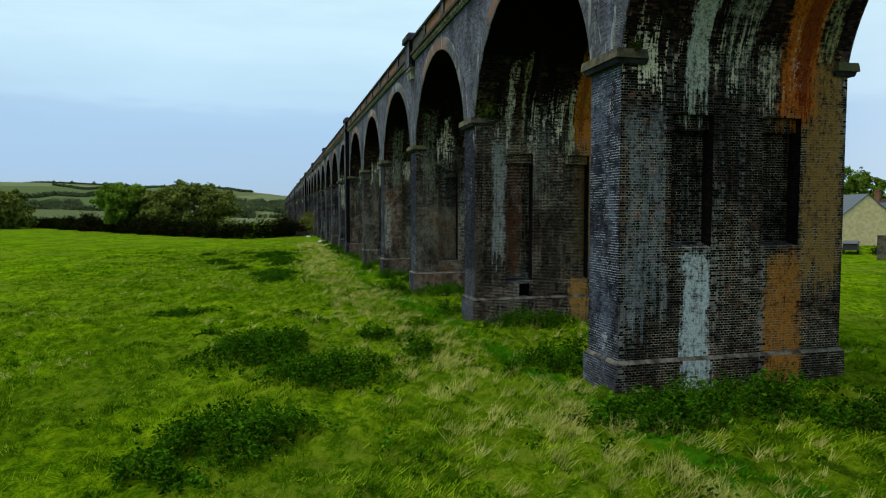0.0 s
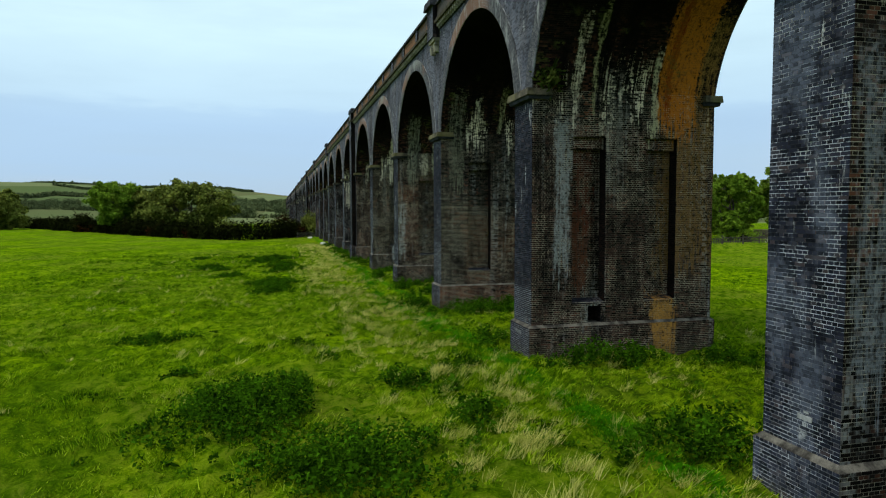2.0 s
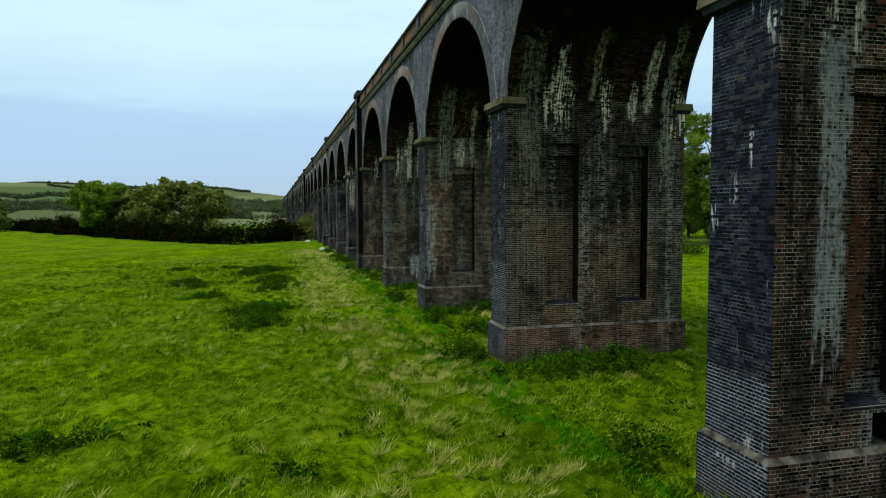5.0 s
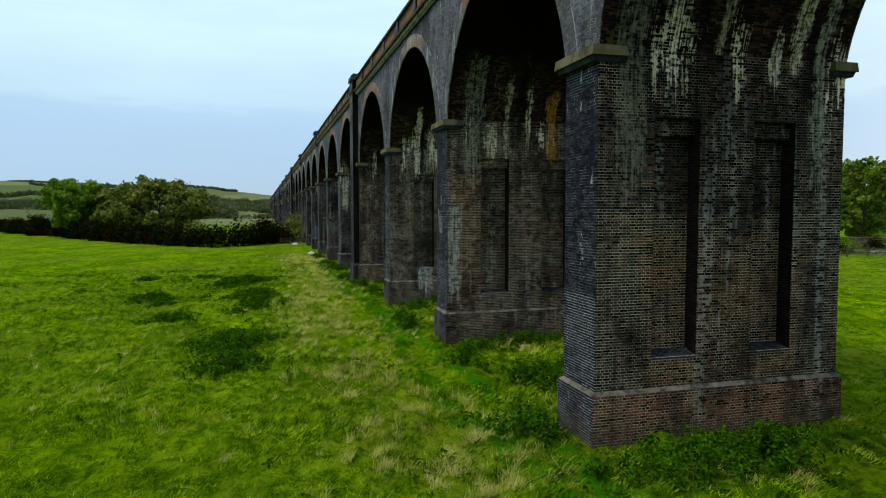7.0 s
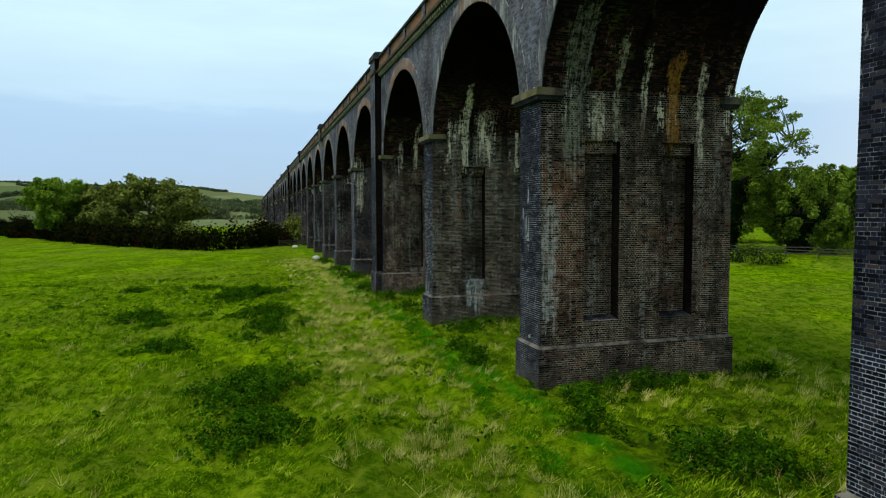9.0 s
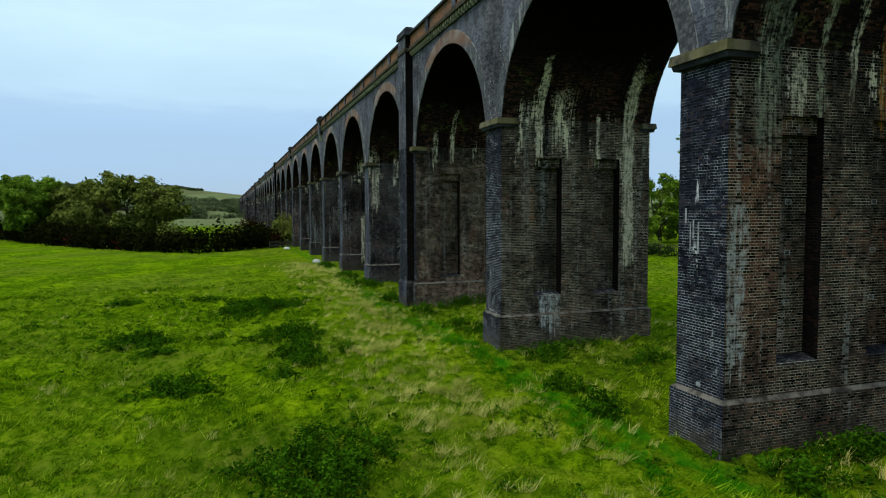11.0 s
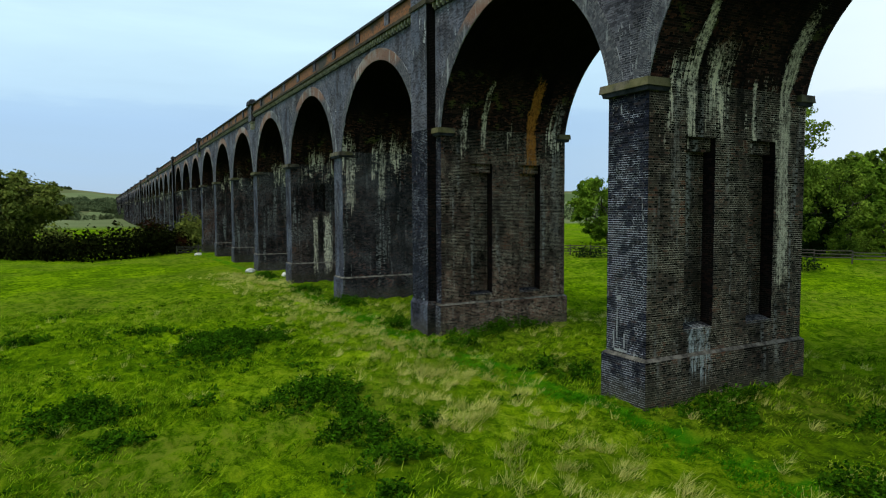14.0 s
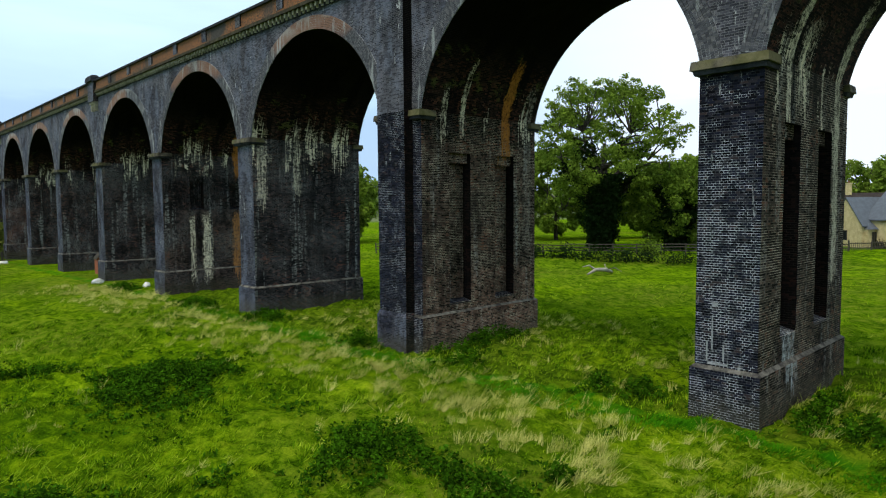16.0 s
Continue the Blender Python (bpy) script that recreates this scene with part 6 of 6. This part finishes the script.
def house(name, label, x, y, turn, w, d, eaves, ridge, wall_mat, roof_mat, windows=(), dormers=0, chimneys=(), base=None):
    """A gabled house; its gable looks along -y of its own frame, the ridge runs along y."""
    z = float(ground_z(x, y)) - 0.3 if base is None else base
    root = thing(name, label, "house", (x, y, z), turn=turn)
    b = Build()
    b.box(-w / 2, w / 2, 0, d, 0, eaves, wall_mat, "bt")
    for yy, flip in ((0, False), (d, True)):
        tri = [(-w / 2, yy, eaves), (w / 2, yy, eaves), (0, yy, ridge)]
        b.face(tri[::-1] if flip else tri, wall_mat)
    part("wall", b, root)
    b = Build()
    o, th = 0.25, 0.14
    sl = (ridge - eaves) / (w / 2)
    for s in (-1, 1):
        lo = (s * (w / 2 + o), eaves - o * sl)
        a = [(lo[0], -0.12, lo[1]), (0, -0.12, ridge), (0, d + 0.12, ridge), (lo[0], d + 0.12, lo[1])]
        up = [(p[0], p[1], p[2] + th) for p in a]
        b.face(up if s > 0 else up[::-1], roof_mat)
        b.face(a[::-1] if s > 0 else a, roof_mat)
        for k in range(4):
            b.face([a[k], a[(k + 1) % 4], up[(k + 1) % 4], up[k]], roof_mat)
    part("roof", b, root)
    for face, u, zz, ww, hh in windows:
        win = Build()
        if face == "gable":
            win.box(u - ww / 2, u + ww / 2, -0.03, 0.05, zz, zz + hh, M_GLASS)
        elif face == "left":
            win.box(-w / 2 - 0.03, -w / 2 + 0.05, u - ww / 2, u + ww / 2, zz, zz + hh, M_GLASS)
        else:
            win.box(w / 2 - 0.05, w / 2 + 0.03, u - ww / 2, u + ww / 2, zz, zz + hh, M_GLASS)
        wo = part("window", win, root)
        fr = Build()
        for k in (-0.5, 0.0, 0.5):
            if face == "gable":
                fr.box(u + k * ww - 0.04, u + k * ww + 0.04, -0.06, 0.0, zz - 0.04, zz + hh + 0.04, M_WHITE if wall_mat is not M_COTTAGE else M_TILE)
            else:
                sx = -w / 2 if face == "left" else w / 2
                fr.box(sx - 0.06, sx + 0.06, u + k * ww - 0.04, u + k * ww + 0.04, zz - 0.04, zz + hh + 0.04, M_WHITE if wall_mat is not M_COTTAGE else M_TILE)
        part("window_frame", fr, wo)
    for cx, cy, ch, mat in chimneys:
        c = Build()
        c.box(cx - 0.4, cx + 0.4, cy - 0.45, cy + 0.45, ridge - 1.2, ridge + ch, mat)
        c.box(cx - 0.48, cx + 0.48, cy - 0.53, cy + 0.53, ridge + ch, ridge + ch + 0.15, mat)
        c.slope(cx - 0.16, cx + 0.16, cy - 0.16, cy + 0.16, ridge + ch + 0.15, ridge + ch + 0.5, 0.04, M_REDBRICK)
        part("chimney", c, root)
    for k in range(dormers):
        yy = d * (k + 0.6) / (dormers + 0.2)
        c = Build()
        for s in (-1, 1):
            xo = s * (w / 2 - 0.6)
            xa, xb = sorted((xo, s * 0.8))
            c.box(xa, xb, yy - 1.5, yy + 1.5, eaves - 0.1, eaves + 1.6, M_WHITE)
            c.box(*sorted((xo - s * 0.1, xo + s * 0.05)), yy - 1.2, yy + 1.2, eaves + 0.2, eaves + 1.4, M_GLASS)
            c.slope(xa - 0.15, xb + 0.15, yy - 1.7, yy + 1.7, eaves + 1.6, eaves + 1.85, 0.1, M_WHITE)
        part("dormer", c, root, "white dormer with dark panes")
    return root


house("stone_barn", "cream stone barn gable with a dark slate roof", 82.7, 76.2, -24.0, 8.2, 12.0, 3.9, 7.6, M_COTTAGE, M_SLATE, ())
cottage = house("cottage", "cream stone cottage with a blue slate roof", 83.5, 90.8, -123, 4.9, 14.0, 3.1, 6.3, M_COTTAGE, M_SLATE, (("gable", -0.6, 1.1, 1.7, 1.2),))
porch = Build()
porch.box(2.3, 3.0, 0.35, 9.0, 0, 2.6, M_COTTAGE)
part("porch_wall", porch, cottage)
porch = Build()
porch.face([(3.3, 0.3, 2.5), (3.3, 9.2, 2.5), (0.9, 7.8, 4.7), (0.9, 1.9, 4.7)], M_SLATE)
porch.face([(3.3, 0.3, 2.5), (0.9, 1.9, 4.7), (0.9, 0.3, 2.5)], M_SLATE)
porch.face([(3.3, 9.2, 2.5), (0.9, 9.2, 2.5), (0.9, 7.8, 4.7)], M_SLATE)
part("porch_roof", porch, cottage)
for u, w, z0, z1 in ((1.4, 0.9, 0.1, 2.2), (3.4, 1.5, 0.9, 2.2), (6.4, 1.6, 0.9, 2.2)):
    pane = Build()
    pane.box(2.96, 3.04, u - w / 2, u + w / 2, z0, z1, M_GLASS)
    pane_ob = part("window", pane, cottage)
    bars = Build()
    for k in (-0.5, -0.17, 0.17, 0.5):
        bars.box(3.02, 3.07, u + k * w - 0.03, u + k * w + 0.03, z0, z1, M_DARKPAINT)
    part("window_frame", bars, pane_ob, "dark window bars")
terrace = house("terrace_house", "long low terrace under mottled brown tiles", 111.8, 117.2, -158, 7.0, 10.3, 3.63, 6.65, M_REDBRICK, M_TILE,
                [("right", u, 1.7, 1.7, 1.3) for u in (3.0, 5.6, 8.2)], base=0.6)
for u, low, high in ((3.0, 0.72, 0.98), (8.6, 0.42, 0.72)):
    sky_pane = Build()
    sky_pane.face([(3.5 * (1 - low), u - 0.5, 3.63 + 3.02 * low + 0.2), (3.5 * (1 - low), u + 0.5, 3.63 + 3.02 * low + 0.2), (3.5 * (1 - high), u + 0.5, 3.63 + 3.02 * high + 0.2), (3.5 * (1 - high), u - 0.5, 3.63 + 3.02 * high + 0.2)], M_GLASS)
    part("skylight", sky_pane, terrace, "tilted roof window with a pale frame")
canopy_roof = Build()
canopy_roof.slope(3.3, 4.6, 1.2, 9.8, 3.1, 3.5, 0.4, M_ORANGE, "r")
part("lean_to_roof", canopy_roof, terrace, "red-brown lean-to roof")
house("dormer_house", "dark-roofed house with white framed dormers", 121.8, 110.6, -162.6, 9.0, 11.0, 3.4, 7.7, M_TILE, M_TILE, (), 2, ((0, 0.6, 1.7, M_REDBRICK), (0, 4.6, 1.5, M_COTTAGE)), 0.6)
house("stone_house", "stone house with a dull slate roof and cream chimney", 111.9, 98.4, -166.7, 7.0, 12.0, 4.5, 7.5, M_COTTAGE, M_TILE, (), 0, ((0, 0.6, 1.6, M_COTTAGE),), 0.6)


house("far_house", "distant house with a blue slate roof and pale gable", 157.0, 131.0, -150, 9.0, 16.0, 4.5, 9.4, M_COTTAGE, M_SLATE, (), 0, ((0, 13, 1.2, M_REDBRICK),), 0.8)


def parasol(x, y):
    root = thing("garden_parasol", "white garden parasol open over a lawn", "parasol", (x, y, float(ground_z(x, y))))
    v, f = tube([(0, 0, 0), (0, 0, 2.9)], [0.03, 0.03], 6)
    part("pole", quick_mesh("pole", v, f, M_TIMBER), root)
    b = Build()
    for k in range(8):
        a0, a1 = math.pi * k / 4, math.pi * (k + 1) / 4
        rim = [(2.8 * math.cos(a), 2.8 * math.sin(a), 2.1) for a in (a0, a1)]
        b.face([*rim, (0, 0, 3.1)], M_FABRIC)
        b.face([rim[1], rim[0], (rim[0][0], rim[0][1], 1.95), (rim[1][0], rim[1][1], 1.95)], M_FABRIC)
    part("canopy", b, root)


parasol(96.1, 100.0)


def trailer(x, y, turn):
    root = thing("farm_trailer", "low dark trailer parked by the cottage gable", "trailer", (x, y, float(ground_z(x, y))), turn=turn)
    b = Build()
    b.slope(-2.0, 2.0, -0.9, 0.9, 0.6, 1.5, 0.08, M_DARKPAINT)
    part("body", b, root)
    b = Build()
    b.slope(-2.1, 2.1, -1.0, 1.0, 1.5, 1.75, 0.15, M_SLATE)
    part("cover", b, root, "grey sheet cover")
    for wx in (-0.5, 0.5):
        for wy in (-0.85, 0.85):
            v, f = tube([(wx, wy - 0.1, 0.35), (wx, wy + 0.1, 0.35)], [0.35, 0.35], 14)
            part("wheel", quick_mesh("wheel", v, f, M_DARKPAINT), root)


trailer(76.6, 73.0, 40)


def stone_wall(points, h, name="garden_wall", label="low grey stone garden wall"):
    root = thing(name, label, "wall")
    for (xa, ya), (xb, yb) in zip(points, points[1:]):
        run, yaw = math.hypot(xb - xa, yb - ya), math.atan2(yb - ya, xb - xa)
        b = Build()
        b.box(0, run, -0.2, 0.2, -0.3, h, M_STONE)
        b.slope(-0.03, run + 0.03, -0.25, 0.25, h, h + 0.12, 0.05, M_STONE)
        w = part("wall_run", b, root, at=(xa, ya, float(ground_z(xa, ya))))
        w.rotation_euler = (0, 0, yaw)


stone_wall([(80.0, 104.0), (86.0, 100.5)], 1.5)
stone_wall([(70.0, 63.0), (80.0, 56.0)], 2.9, "boundary_wall", "cream stone boundary wall in the pasture")
for x, y, w, h, mat in ((66.5, 95.0, 2.4, 1.6, M_ASH), (70.5, 94.5, 2.2, 1.5, M_HEDGE), (75.0, 98.5, 3.2, 2.4, M_BRIGHT), (79.0, 93.5, 2.6, 1.8, M_ASH), (85.2, 94.3, 4.4, 3.3, M_HEDGE), (88.0, 96.0, 3.2, 2.4, M_HEDGE),
                        (75.5, 104.0, 3.6, 3.2, M_ASH), (80.5, 99.0, 2.6, 2.2, M_HEDGE), (92.0, 102.0, 3.2, 2.6, M_ASH), (80.5, 86.5, 1.8, 1.4, M_HEDGE), (68.0, 102.0, 3.4, 3.0, M_ASH), (85.5, 102.5, 3.6, 3.0, M_BRIGHT),
                        (78.5, 70.5, 2.2, 1.6, M_HEDGE), (57.0, 103.0, 3.0, 2.4, M_ASH), (48.5, 116.0, 3.0, 2.6, M_ASH)):
    shrub("garden_shrub", "leafy garden shrub behind the timber fence", "shrub", x, y, w, h, mat, 0.16, 80, group="garden shrubs")
for x, y in ((73.5, 92.6), (69.0, 94.2), (77.5, 91.0)):
    shrub("flowering_shrub", "low shrub covered in white blossom", "shrub", x, y, 1.6, 1.0, M_FLOWER if x > 73 else M_BRIGHT, 0.10, 60, group="flowering shrubs")


# ---------------------------------------------------------------- small things on the piers
def mark(i, y, z, w, h):
    """A bar of white paint on the side of a pier."""
    b = Build()
    x = XL - (0.132 if z < PLINTH - 0.1 else 0.012)
    b.box(x, x + 0.006, y, y + w, z, z + h, M_MARK)
    part("painted_bar", b, piers[i], "white painted bar")


for i, y, z, w, h in ((0, 0.62, 2.36, 0.34, 0.10), (0, 0.70, 2.50, 0.12, 0.04), (1, 0.75, 1.36, 0.06, 0.14), (1, 0.9, 1.38, 0.10, 0.12), (1, 1.08, 1.36, 0.05, 0.16), (1, 1.22, 1.40, 0.09, 0.11),
                      (3, 1.0, 5.5, 0.05, 0.85), (3, 1.2, 5.9, 0.05, 0.5), (3, 1.32, 5.6, 0.04, 0.7), (3, 1.5, 6.3, 0.06, 0.4), (3, 0.85, 1.95, 0.16, 0.12),
                      (4, 1.16, 3.62, 0.18, 0.12), (4, 1.30, 2.3, 0.04, 1.0), (4, 0.85, 1.86, 0.6, 0.07), (4, 0.95, 2.0, 0.05, 0.5), (4, 1.45, 1.95, 0.05, 0.6)):
    mark(i, y, z, w, h)


def tell_tale(i, x, z):
    """A small pale frame fixed over a joint."""
    b = Build()
    for x0, x1, z0, z1 in ((-0.10, 0.10, 0.045, 0.065), (-0.10, 0.10, -0.065, -0.045), (-0.10, -0.08, -0.045, 0.045), (0.08, 0.10, -0.045, 0.045)):
        b.box(x + x0, x + x1, 0.48, 0.497, z + z0, z + z1, M_MARK)
    part("crack_gauge", b, piers[i], "small pale frame fixed on the brickwork")


for x in (12.3, 15.4):
    for z in (6.86, 5.5, 4.15):
        tell_tale(3, x, z)


# ---------------------------------------------------------------- brick faces
def loose_meshes():
    made = []
    for w in (LONG, SHORT):
        v, f = brick_arrays(np.array([[0, w - JOINT, 0, COURSE - JOINT]]), (0, 0, 0), (0, -1, 0), (0, 0, 1), (-1, 0, 0))
        made.append(quick_mesh("brick", v, f, M_BRICK))
    return made


LOOSE = loose_meshes()
for i in SILL:
    chunks = []
    for rects, origin, axes in pier_bricks(i):
        if axes["out"][0] == -1 and abs(origin[0] - XL) < 0.01 and abs(origin[1] - THICK) < 0.01 and i < 5:
            mid = (rects[:, 0] > 0.5) & (rects[:, 1] < 1.5) & (rects[:, 2] > 3.6) & (rects[:, 2] < 4.4)
            wide = rects[:, 1] - rects[:, 0]
            for n, w in enumerate((LONG, SHORT)):
                for u0, _, v0, _ in rects[mid & (np.abs(wide - w + JOINT) < 0.002)]:
                    part("brick", LOOSE[n], piers[i], at=(origin[0] - rng.uniform(-0.003, 0.004), origin[1] - u0, origin[2] + v0))
            rects = rects[~(mid & ((np.abs(wide - LONG + JOINT) < 0.002) | (np.abs(wide - SHORT + JOINT) < 0.002)))]
        chunks.append(brick_arrays(rects, origin, **axes))
    v, f = joined(chunks)
    part("brickwork", quick_mesh("brickwork", v, f, M_BRICK), piers[i], kind="stuff")
